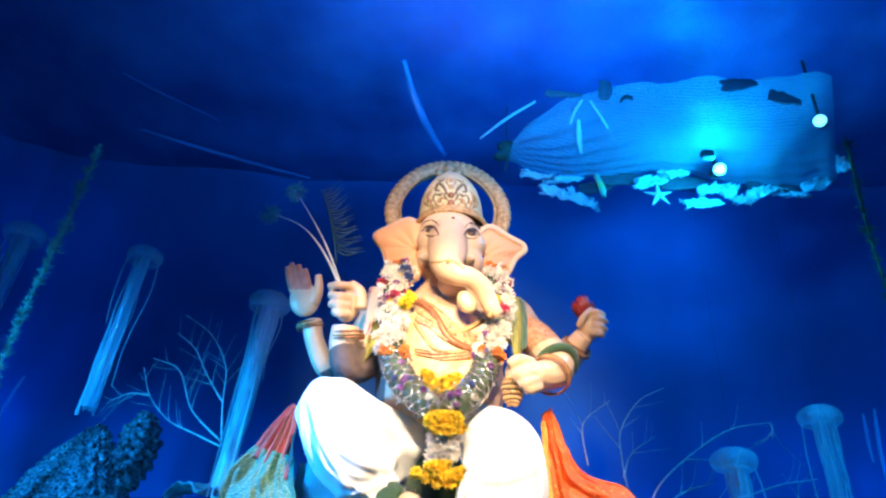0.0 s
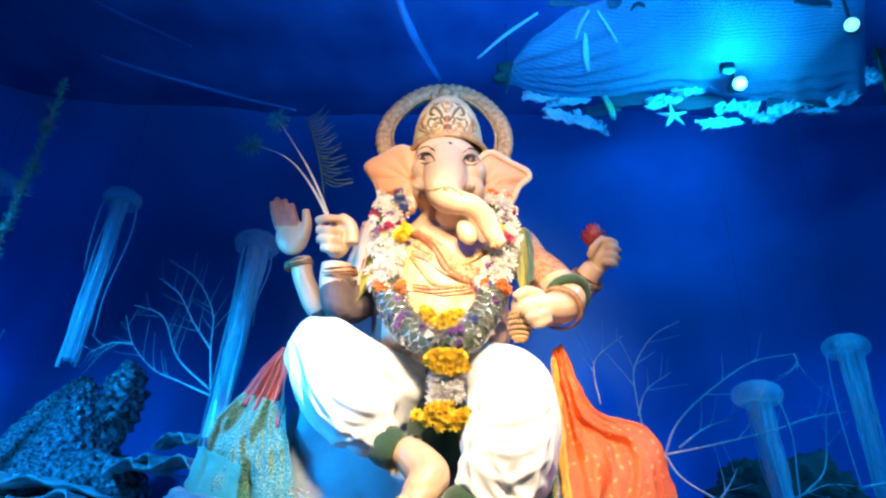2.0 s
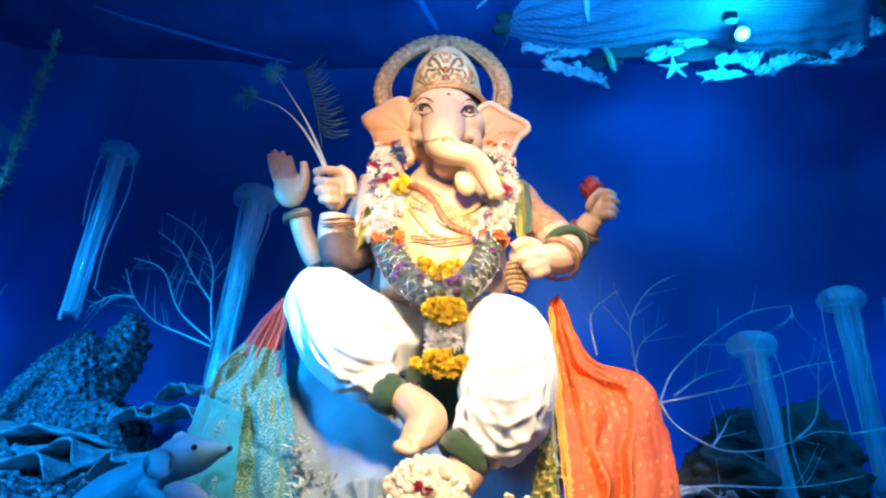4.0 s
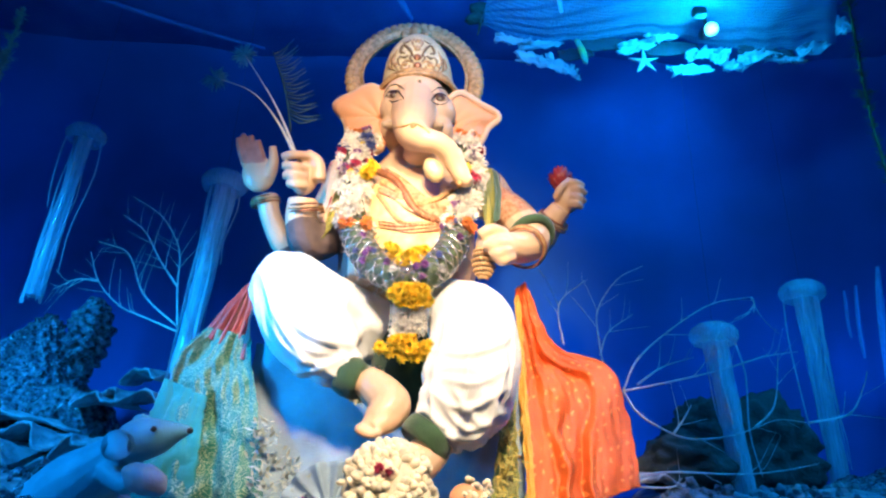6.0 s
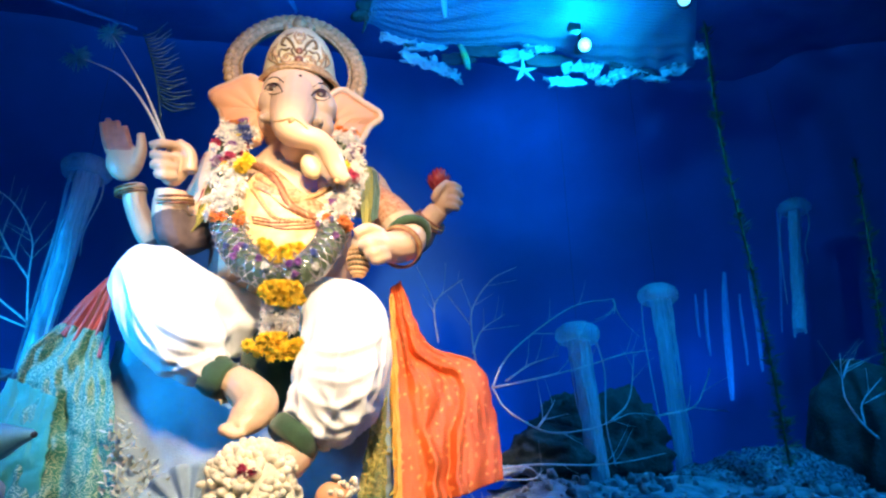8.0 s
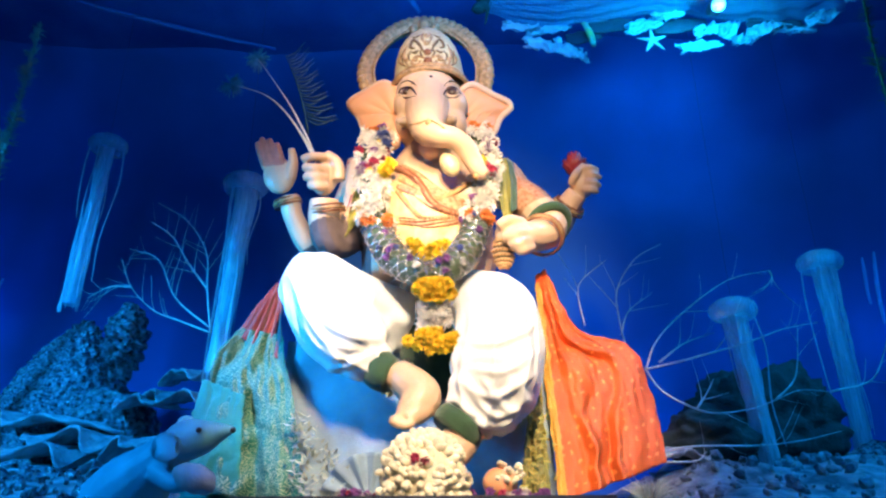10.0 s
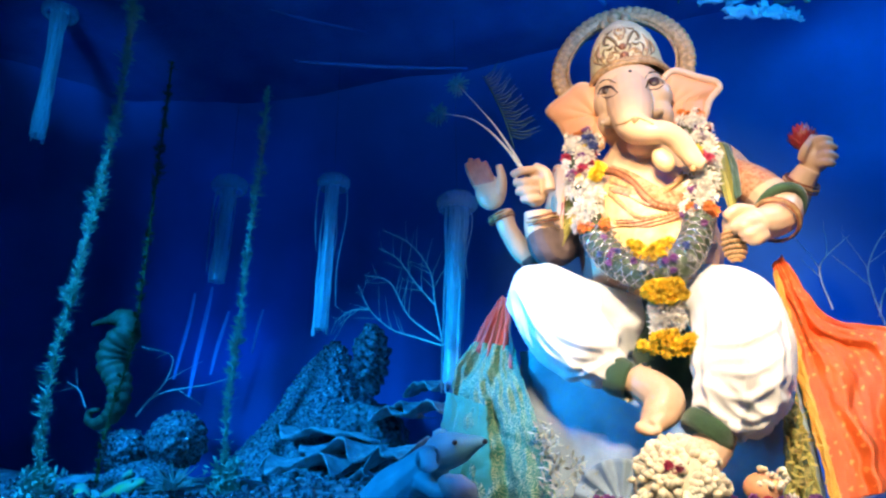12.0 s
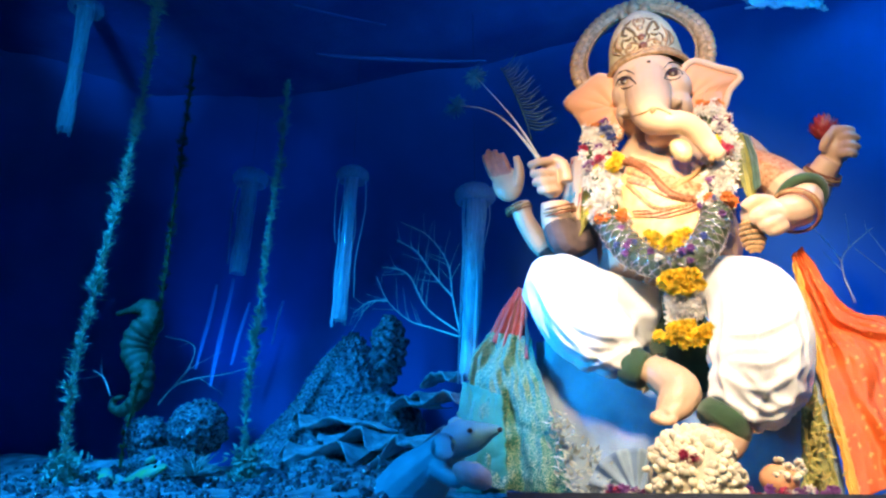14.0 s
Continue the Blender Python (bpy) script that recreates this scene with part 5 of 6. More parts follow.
def rubble(name, x0, x1, y0, y1, count, seed, material, label):
    """Loose shell and coral bits strewn on the sea-bed."""
    g = random.Random(seed)
    bm = bmesh.new()
    for k in range(count):
        x, y, r = g.uniform(x0, x1), g.uniform(y0, y1), g.choice((0.014, 0.02, 0.03, 0.045)) * g.uniform(0.7, 1.3)
        m = Matrix.LocRotScale((x, y, ground_z(x, y) + 0.3 * r), Euler((g.uniform(0, 6), g.uniform(0, 6), g.uniform(0, 6))), Vector((r, r * g.uniform(0.5, 0.9), r * g.uniform(0.4, 0.9))))
        made = bmesh.ops.create_icosphere(bm, subdivisions=1, radius=1, matrix=m)
        for v in made["verts"]:
            v.co += 0.25 * r * noise.noise_vector(v.co * 40)
    return solo(name, bm, material, label, "rubble", kind="stuff", smooth=False)


rubble("rubble", -5.2, -1.5, 3.2, 4.3, 520, 3, BEAD, "broken shells and coral bits on the sea-bed")
rubble("rubble", 1.1, 4.2, 3.3, 4.7, 420, 4, ROCK, "loose stones and shell bits on the sea-bed")


def ledge(a, b, depth, amp, seed, drop=0.10):
    """A rock shelf whose front edge runs in soft waves."""
    a, b = Vector(a), Vector(b)
    bm = bmesh.new()
    rows = []
    cols = 60
    for i, (f, dz) in enumerate(((1, 0.06), (0.6, 0.035), (0.25, 0.012), (0.06, 0.004), (0.0, 0.0), (0.015, -0.014), (0.2, -0.022), (0.5, -0.02), (1, 0.0))):
        row = []
        for j in range(cols + 1):
            t = j / cols
            p = lerp(a, b, t)
            wv = 1.35 * amp * (math.sin(t * 11 + seed) + 0.6 * math.sin(t * 17 + seed * 2.3)) + 0.5 * amp * noise.noise((t * 8, seed, 0))
            taper = math.sin(math.pi * min(1, max(0, 0.03 + 0.94 * t))) ** 0.4
            p.y += depth * (1 - taper) + wv * (1 - 0.7 * f) + depth * f * 1.0
            p.z += dz + 0.9 * wv * (1 - f) + 0.01 * noise.noise((t * 20, i, seed))
            row.append(p)
        rows.append(row)
    sheet(bm, rows)
    return solo("rock_ledge", bm, SHELF, "thin wavy rock ledge like a coral shelf", "rock", group="wavy ledges")


for k, (a, b, d, amp) in enumerate((((-2.847, 4.100, 1.778), (-2.230, 4.150, 1.806), 0.35, 0.05), ((-2.671, 4.300, 1.904), (-2.000, 4.350, 1.883), 0.35, 0.045), ((-2.157, 3.950, 1.669), (-1.653, 4.000, 1.628), 0.35, 0.05),
                                ((-2.003, 4.100, 1.820), (-1.523, 4.100, 1.863), 0.3, 0.045), ((-2.776, 3.900, 1.598), (-2.116, 3.950, 1.630), 0.35, 0.045), ((-2.254, 4.600, 2.159), (-1.813, 4.600, 2.147), 0.3, 0.03),
                                ((-1.985, 4.700, 2.346), (-1.589, 4.700, 2.363), 0.3, 0.035), ((-2.075, 4.600, 2.199), (-1.601, 4.550, 2.170), 0.3, 0.03), ((-3.053, 4.500, 2.066), (-2.114, 4.500, 1.987), 0.4, 0.03),
                                ((1.180, 4.300, 1.776), (1.621, 4.400, 1.797), 0.3, 0.03), ((1.236, 4.200, 1.631), (1.632, 4.300, 1.651), 0.3, 0.035), ((1.289, 4.100, 1.524), (1.803, 4.200, 1.529), 0.3, 0.03), ((1.820, 4.400, 1.520), (2.302, 4.400, 1.537), 0.3, 0.04))):
    ledge(a, b, d, amp, k * 1.7)


# jellyfish of clear plastic: a bowl with a rim and hanging strips
def jellyfish(top, foot, r, strips, seed, label, fall=0.95):
    top, foot = Vector(top), Vector(foot)
    jf = thing("jellyfish", top, label, "jellyfish", "hanging jellyfish")
    g = random.Random(seed)
    bm = bmesh.new()
    rings = []
    for h, w in ((0.0, 0.02), (0.03, 0.35), (0.14, 0.68), (0.32, 0.90), (0.55, 1.0), (0.78, 0.98), (0.95, 0.86), (1.0, 0.72), (0.92, 0.62), (0.80, 0.58)):
        rings.append([bm.verts.new(top + Vector((math.cos(a) * r * w * (1 + 0.03 * math.sin(7 * a)), math.sin(a) * r * w, -h * r * 1.0 - 0.02 * r * math.sin(9 * a + seed) * w))) for a in (2 * math.pi * k / 40 for k in range(40))])
    for a, b in zip(rings, rings[1:]):
        for k in range(40):
            bm.faces.new((a[k], a[(k + 1) % 40], b[(k + 1) % 40], b[k]))
    bowl = part("bowl", bm, JELLYCAP, jf, "clear plastic bowl")
    part("cord", tube(bmesh.new(), [top + Vector((0, 0, -0.01)), top + Vector((0, 0, 0.3)), Vector((top.x, top.y, 5.55))], [0.0012] * 3, n=2, seg=5), LAMPBODY, bowl, "thin hanging cord")
    low = lerp(top, foot, 0.97)
    roll = bmesh.new()
    tube(roll, [top - Vector((0, 0, 0.3 * r)), lerp(top, low, 0.35), lerp(top, low, 0.7), low], [r * 0.36, r * 0.35, r * 0.36, r * 0.40], n=8, seg=20, cap=False)
    for v in roll.verts:
        v.co += 0.010 * Vector((noise.noise(v.co * 9 + Vector((0, 0, seed))), noise.noise(v.co * 9 + Vector((5, 0, seed))), 0))
    part("film_roll", roll, TUBEFILM, jf, "loosely rolled clear film")
    for k in range(strips):
        a = 2 * math.pi * k / strips + g.uniform(-0.2, 0.2)
        q = r * g.uniform(0.18, 0.50)
        s = top + Vector((math.cos(a) * q, math.sin(a) * q, -0.35 * r))
        end = foot + Vector((math.cos(a) * q * fall, math.sin(a) * q * fall, 0))
        end = lerp(s, end, g.uniform(0.86, 1.02))
        w = g.uniform(0.003, 0.016)
        turn = g.uniform(0, 3)
        bm, rows = bmesh.new(), []
        for i in range(21):
            t = i / 20
            p = lerp(s, end, t) + Vector((0.018 * noise.noise((t * 4, k, seed)), 0.018 * noise.noise((t * 4, k, seed + 9)), 0))
            u = Vector((math.cos(turn + 1.5 * t), math.sin(turn + 1.5 * t), 0)) * w * (1 - 0.25 * t)
            rows.append([p - u, p + Vector((0, -0.006, 0)), p + u])
        part("strip", sheet(bm, rows), JELLY, jf)
    for k in range(3):
        a = g.uniform(0, 6.28)
        s = top + Vector((math.cos(a) * r * 0.8, math.sin(a) * r * 0.8, -0.5 * r))
        e = lerp(s, foot + Vector((math.cos(a) * r * 0.8, 0, 0)), g.uniform(0.4, 0.9))
        part("thread", tube(bmesh.new(), [s, lerp(s, e, 0.3) + Vector((0.03 * math.cos(a), 0, 0)), lerp(s, e, 0.7) + Vector((-0.02, 0, 0)), e], [0.006, 0.005, 0.005, 0.003], n=4, seg=6), JELLY, jf)
    return jf


CLEAR = "jellyfish of clear plastic with hanging film strips"
jellyfish((-4.749, 3.550, 5.677), (-4.672, 3.550, 4.291), 0.15, 18, 1, CLEAR)
jellyfish((-4.052, 5.200, 4.644), (-4.076, 5.200, 3.488), 0.18, 10, 2, "faint jellyfish of clear plastic film far back")
jellyfish((-2.682, 4.850, 4.263), (-2.729, 4.850, 2.825), 0.145, 18, 3, CLEAR)
jellyfish((-1.515, 4.750, 3.857), (-1.582, 4.750, 2.297), 0.165, 26, 4, "large jellyfish of clear plastic, its strips reaching the rocks")
jellyfish((1.856, 4.500, 2.768), (1.937, 4.500, 1.648), 0.15, 24, 5, "jellyfish of clear plastic on a column of film strips")
jellyfish((2.710, 4.900, 3.238), (2.742, 4.900, 1.785), 0.155, 16, 6, CLEAR)
jellyfish((4.369, 5.200, 4.280), (4.142, 5.200, 2.982), 0.14, 10, 7, "faint jellyfish of clear plastic film far back")


# hanging weeds: a cord set with small forked sprigs
def weed(pts, material, count, reach, seed, label, bush=0.0):
    g = random.Random(seed)
    w = thing("seaweed", pts[-1], label, "seaweed", "hanging weeds")
    stem = part("stem", tube(bmesh.new(), pts, [0.008] * len(pts), n=5, seg=6), material, w)
    c = along(pts, 200)
    bm = bmesh.new()
    for k in range(count):
        i = min(199, int(200 * g.random() ** 0.9))
        p = c[i]
        lump = 0.35 + 2.0 * abs(noise.noise((i * 0.09, seed, 0)))
        d = Vector((g.gauss(0, 1), g.gauss(0, 1), g.uniform(0.0, 1.5))).normalized()
        e = p + d * reach * lump * g.uniform(0.6, 1.2)
        for q in range(7):
            tip = e + Vector((g.gauss(0, 0.3), g.gauss(0, 0.3), g.gauss(0.1, 0.25))) * reach
            s = (tip - p).orthogonal().normalized() * reach * 0.05
            m = lerp(p, tip, 0.55)
            vs = [bm.verts.new(x) for x in (p, m - s, tip, m + s)]
            bm.faces.new(vs)
    tagged(part("foliage", bm, material, stem, smooth=False), kind="stuff")
    if bush:
        bm = bmesh.new()
        base = Vector(pts[-1])
        for k in range(420):
            p = base + Vector((g.gauss(0, 0.35), g.gauss(0, 0.35), g.uniform(-0.5, 1.3))) * bush
            d = Vector((g.gauss(0, 1), g.gauss(0, 1), g.gauss(0.5, 1))).normalized() * 0.06
            s = d.orthogonal().normalized() * 0.010
            vs = [bm.verts.new(x) for x in (p, p + d * 0.5 - s, p + d, p + d * 0.5 + s)]
            bm.faces.new(vs)
        tagged(part("bushy_foot", bm, material, w, smooth=False), kind="stuff")
    return w


weed([(-4.036, 3.600, 6.029), (-3.946, 3.600, 4.978), (-3.951, 3.600, 4.026), (-4.026, 3.600, 3.145), (-4.088, 3.600, 2.556), (-4.084, 3.600, 2.082), (-4.007, 3.600, 1.570)], WEED, 760, 0.074, 1, "pale green string of artificial seaweed", 0.14)
weed([(-3.065, 4.300, 4.888), (-3.068, 4.300, 4.142), (-3.111, 4.300, 3.441), (-3.121, 4.300, 2.704), (-3.148, 4.300, 2.116), (-3.096, 4.300, 1.646)], WEED, 560, 0.06, 2, "pale green string of artificial seaweed", 0.14)
weed([(-4.060, 4.200, 5.353), (-4.031, 4.200, 4.114), (-4.005, 4.200, 3.231), (-4.010, 4.200, 2.666), (-4.134, 4.200, 2.060), (-4.146, 4.200, 1.570)], DARKWEED, 380, 0.06, 3, "dark olive string of artificial seaweed")
weed([(3.063, 4.200, 5.266), (3.008, 4.200, 4.179), (3.049, 4.200, 3.222), (3.060, 4.200, 2.472), (3.051, 4.200, 1.813)], DARKWEED, 560, 0.06, 5, "dark olive string of artificial seaweed")
weed([(4.137, 4.200, 4.109), (4.058, 4.200, 3.391), (3.954, 4.200, 2.670), (3.851, 4.200, 2.000)], DARKWEED, 380, 0.06, 6, "dark olive string of artificial seaweed")


# bare branches
def branch(name, mains, label, seed, twigs=8, r=0.0075):
    g = random.Random(seed)
    b = thing(name, mains[0][0], label, "branch", "bare branches")
    for pts in mains:
        n = len(pts)
        part("limb", tube(bmesh.new(), pts, [r * (1 - 0.75 * i / (n - 1)) for i in range(n)], n=6, seg=7), TWIG, b)
        c = along(pts, 40)
        for k in range(twigs):
            i = g.randrange(10, 39)
            d = (c[i + 1] - c[i]).normalized()
            side = Vector((-d.z, g.uniform(-0.3, 0.3), d.x)) * g.choice((-1, 1))
            ln = g.uniform(0.10, 0.32) * (1.2 - i / 60)
            p1 = c[i] + (d * 0.7 + side * 0.5) * ln * 0.5
            p2 = c[i] + (d * 0.9 + side * 0.8) * ln + Vector((0, 0, 0.03))
            rr = r * (1 - 0.75 * i / 40) * 0.55
            part("twig", tube(bmesh.new(), [c[i], p1, p2], [rr, rr * 0.7, rr * 0.3], n=4, seg=5), TWIG, b)
    return b


branch("bare_branch", [[(-1.585, 4.600, 2.589), (-1.818, 4.620, 2.679), (-2.022, 4.650, 2.764), (-2.227, 4.700, 2.947), (-2.356, 4.750, 3.175)], [(-2.227, 4.700, 2.947), (-2.375, 4.700, 2.953), (-2.549, 4.750, 2.889)], [(-1.585, 4.600, 2.589), (-1.666, 4.650, 2.912), (-1.726, 4.700, 3.201), (-1.914, 4.750, 3.469), (-2.176, 4.800, 3.644)], [(-1.666, 4.650, 2.912), (-1.847, 4.700, 3.124), (-1.990, 4.700, 3.328), (-2.163, 4.700, 3.448)], [(-1.593, 4.600, 2.622), (-1.855, 4.600, 2.832), (-2.018, 4.600, 3.115), (-2.235, 4.600, 3.196)]], "pale bare branch spreading beside the jellyfish", 1)
branch("bare_branch", [[(1.249, 4.500, 2.301), (1.349, 4.500, 2.495), (1.576, 4.520, 2.703), (1.883, 4.550, 2.906), (2.188, 4.600, 2.988)], [(2.188, 4.600, 2.988), (2.200, 4.600, 2.943), (2.188, 4.600, 2.875)], [(1.249, 4.500, 2.301), (1.518, 4.400, 2.350), (1.848, 4.360, 2.435), (2.106, 4.400, 2.528), (2.384, 4.500, 2.597)], [(1.343, 4.500, 2.348), (1.551, 4.600, 2.490), (1.761, 4.620, 2.563)]], "pale bare branch arching over the rocks", 2, 4)
branch("bare_branch", [[(1.249, 4.500, 2.308), (1.319, 4.500, 2.187), (1.429, 4.450, 2.090), (1.590, 4.400, 2.017), (1.829, 4.400, 2.041), (2.005, 4.450, 2.098), (2.190, 4.500, 2.165), (2.377, 4.500, 2.154)], [(2.005, 4.450, 2.098), (2.180, 4.500, 2.255), (2.255, 4.500, 2.579)], [(1.508, 4.420, 2.044), (1.589, 4.450, 2.136), (1.665, 4.500, 2.235)], [(1.201, 4.300, 1.781), (1.423, 4.300, 1.817), (1.826, 4.350, 1.824), (2.106, 4.400, 1.857), (2.391, 4.500, 1.917)], [(1.200, 4.300, 1.732), (1.419, 4.300, 1.736), (1.490, 4.300, 1.787)], [(2.377, 4.500, 2.154), (2.695, 4.600, 2.236), (2.813, 4.600, 2.393), (2.868, 4.600, 2.514)]], "pale bare branch trailing low over the rocks", 3, 3)
branch("bare_branch", [[(1.243, 4.900, 2.544), (1.217, 4.900, 2.747), (1.225, 4.900, 2.959), (1.375, 4.900, 3.189), (1.576, 4.900, 3.308)], [(1.220, 4.900, 2.624), (1.289, 4.900, 2.793), (1.474, 4.900, 2.931)], [(0.971, 4.900, 2.692), (0.941, 4.900, 2.898), (0.973, 4.900, 3.028), (1.159, 4.900, 3.182)]], "thin pale branch rising behind the orange cloth", 4, 4, 0.007)
branch("bare_branch", [[(3.545, 4.000, 1.969), (3.455, 4.000, 2.059), (3.379, 4.000, 2.204), (3.387, 4.000, 2.336), (3.414, 4.000, 2.497)], [(3.471, 4.000, 2.049), (3.491, 4.000, 2.185), (3.678, 4.000, 2.349)], [(3.395, 4.000, 2.336), (3.465, 4.000, 2.446), (3.509, 4.000, 2.462)]], "pale forked branch near the stage edge", 5, 3)
branch("bare_branch", [[(-4.155, 4.500, 2.199), (-4.031, 4.500, 2.329), (-3.839, 4.500, 2.387), (-3.509, 4.500, 2.413), (-3.247, 4.500, 2.464)], [(-4.031, 4.500, 2.329), (-3.899, 4.500, 2.482), (-3.881, 4.500, 2.667), (-4.193, 4.500, 2.763)], [(-4.472, 4.300, 2.258), (-4.570, 4.300, 2.400), (-4.711, 4.300, 2.478)]], "thin pale branch behind the crusted boulders", 6, 2, 0.007)
branch("bare_branch", [[(-5.512, 3.800, 1.986), (-5.308, 3.800, 2.143), (-5.154, 3.800, 2.253), (-5.151, 3.800, 2.362), (-5.281, 3.800, 2.450), (-5.485, 3.800, 2.471)]], "thin pale branch curling at the stage edge", 7, 2, 0.007)

# light streaks on the backdrop's shiny folds, imitated by film strips hung before it
for k, (a, b, w) in enumerate((((-4.587, 5.500, 3.365), (-4.658, 5.500, 2.854), 0.035), ((-4.390, 5.500, 3.369), (-4.459, 5.500, 2.727), 0.04), ((-4.161, 5.500, 3.188), (-4.241, 5.500, 2.824), 0.03), ((-3.751, 5.500, 3.207), (-3.807, 5.500, 2.959), 0.02),
                              ((3.400, 5.500, 3.314), (3.395, 5.500, 3.082), 0.02), ((3.499, 5.500, 3.320), (3.470, 5.500, 2.961), 0.025), ((3.708, 5.500, 3.387), (3.624, 5.500, 2.699), 0.05), ((3.844, 5.500, 3.290), (3.812, 5.500, 2.904), 0.02), ((3.989, 5.500, 3.459), (3.954, 5.500, 2.911), 0.03), ((4.388, 5.500, 4.082), (4.258, 5.500, 3.343), 0.012))):
    bm, rows = bmesh.new(), []
    for i in range(13):
        t = i / 12
        p = lerp(a, b, 1.7 * t - 0.35)
        e = 0.75 * w * math.sin(math.pi * (0.03 + 0.94 * t)) ** 0.35
        rows.append([p + Vector((u * e, -0.02 * math.cos(u * 1.5) + 0.01 * math.sin(5 * t + k), 0)) for u in np.linspace(-1, 1, 7)])
    solo("satin_strip", sheet(bm, rows), STREAK, "blue film strip standing for a light streak on the backdrop folds", "ribbon", group="satin strips")

# seahorse
path = [(-4.657, 4.400, 2.973), (-4.494, 4.400, 2.999), (-4.328, 4.400, 3.000), (-4.269, 4.400, 2.881), (-4.364, 4.400, 2.758), (-4.382, 4.400, 2.616), (-4.281, 4.400, 2.469), (-4.252, 4.400, 2.330), (-4.297, 4.400, 2.210), (-4.423, 4.400, 2.143), (-4.525, 4.400, 2.173), (-4.527, 4.400, 2.237), (-4.436, 4.400, 2.256)]
rad = [0.022, 0.032, 0.075, 0.078, 0.105, 0.110, 0.098, 0.088, 0.078, 0.064, 0.050, 0.036, 0.018]
c = along(path, 110)
bm = bmesh.new()
rr = np.interp(np.linspace(0, 1, 111), np.linspace(0, 1, 13), rad)
tube(bm, c, [float(r) * (1 + 0.20 * abs(math.sin(i * 0.62))) for i, r in enumerate(rr)], n=1, seg=14, flat=0.75)
solo("seahorse", bm, SEAHORSE, "dark olive model seahorse with a ringed body and curled tail", "seahorse")

# mouse figure
bm = bmesh.new()
tube(bm, [(-1.639, 3.660, 1.472), (-1.498, 3.620, 1.586), (-1.380, 3.580, 1.677), (-1.286, 3.550, 1.759)], [0.17, 0.17, 0.13, 0.10], seg=18)
tube(bm, [(-1.340, 3.560, 1.744), (-1.238, 3.520, 1.790), (-1.133, 3.480, 1.807), (-1.052, 3.460, 1.826), (-0.982, 3.440, 1.836)], [0.06, 0.095, 0.08, 0.045, 0.018], seg=16)
tube(bm, [(-1.333, 3.480, 1.652), (-1.200, 3.400, 1.592), (-1.111, 3.360, 1.633)], [0.05, 0.038, 0.028], seg=10)
tube(bm, [(-1.277, 3.620, 1.878), (-1.272, 3.605, 1.879)], [0.05, 0.045], n=2, seg=20)
bm = fuse(bm, 0.009, 4)
for at, r, slot in (((-1.126, 3.395, 1.829), 0.014, 1), ((-0.980, 3.430, 1.832), 0.014, 1)):
    b2 = bmesh.new()
    ball(b2, at, r, u=10, v=6)
    add_to(bm, b2, slot)
b2 = bmesh.new()
tube(b2, [(-1.276, 3.420, 1.755), (-1.267, 3.395, 1.756), (-1.265, 3.390, 1.756), (-1.269, 3.400, 1.757)], [0.060, 0.066, 0.056, 0.02], n=3, seg=24)
add_to(bm, b2, 0)
solo("mouse_figure", bm, [MOUSE, INK], "grey-blue painted mouse figure facing the idol", "statue")
sweet = bmesh.new()
ball(sweet, (-1.082, 3.300, 1.616), (0.10, 0.07, 0.06), (0, 20, 0))
for v in sweet.verts:
    v.co += 0.012 * Vector((noise.noise(v.co * 20), 0, noise.noise(v.co * 20 + Vector((5, 0, 0)))))
solo("sweet", sweet, SHELLM, "pale sweet in the paws of the mouse figure", "food")


# fish among the rocks
def fish(at, length, turn, material, label):
    at = Vector(at)
    f = thing("fish", at, label, "fish")
    d = Vector((math.cos(turn), 0.2, math.sin(turn)))
    up = Vector((-math.sin(turn), 0, math.cos(turn)))
    pts = [at + d * length * u for u in (-0.5, -0.3, 0.0, 0.3, 0.5)]
    body = part("body", tube(bmesh.new(), pts, [length * 0.05, length * 0.14, length * 0.24, length * 0.19, length * 0.05], seg=14, flat=0.5), material, f)
    bm = bmesh.new()
    sheet(bm, [[pts[0] + up * s * length * w - d * length * q for s in (-1, 0, 1)] for w, q in ((0.04, 0.0), (0.14, 0.10), (0.20, 0.22))], 0.006)
    part("tail", bm, material, body)
    bm = bmesh.new()
    sheet(bm, [[at + d * length * (0.25 - 0.1 * i) + up * length * (0.2 + q * (0.14 - 0.02 * i)) for i in range(5)] for q in (0, 0.5, 1)], 0.005)
    part("fin", bm, material, body)
    bm = bmesh.new()
    ball(bm, pts[3] + Vector((0, -length * 0.09, 0)) + up * length * 0.05, length * 0.04, u=10, v=6)
    part("eye", bm, INK, body)
    return f


fish((-3.611, 3.900, 1.650), 0.30, 0.3, FISHM, "yellow-green model fish lying among the boulders")
fish((-3.972, 3.900, 1.630), 0.24, 2.7, FISHM, "yellow-green model fish lying among the boulders")
# spiky plant
bm = bmesh.new()
c = Vector((-3.240, 3.950, 1.634))
for k in range(90):
    d = Vector((rnd.gauss(0, 1), rnd.gauss(0, 0.8), abs(rnd.gauss(0.2, 0.7)))).normalized()
    tube(bm, [c, c + d * 0.1, c + d * rnd.uniform(0.15, 0.24) + Vector((0, 0, -0.02))], [0.005, 0.004, 0.001], n=2, seg=4)
solo("spiky_plant", bm, SILVERPLANT, "pale spiky plant like a sea urchin", "plant")
bm = bmesh.new()
c = Vector((1.033, 3.900, 1.499))
for k in range(70):
    d = Vector((rnd.gauss(0, 0.6), rnd.gauss(0, 0.5), abs(rnd.gauss(0.8, 0.4)))).normalized()
    tube(bm, [c, c + d * 0.1, c + d * rnd.uniform(0.12, 0.2) + Vector((0, 0, -0.02))], [0.005, 0.004, 0.001], n=2, seg=4)
solo("spiky_plant", bm, SILVERPLANT, "pale spiky plant below the orange cloth", "plant")


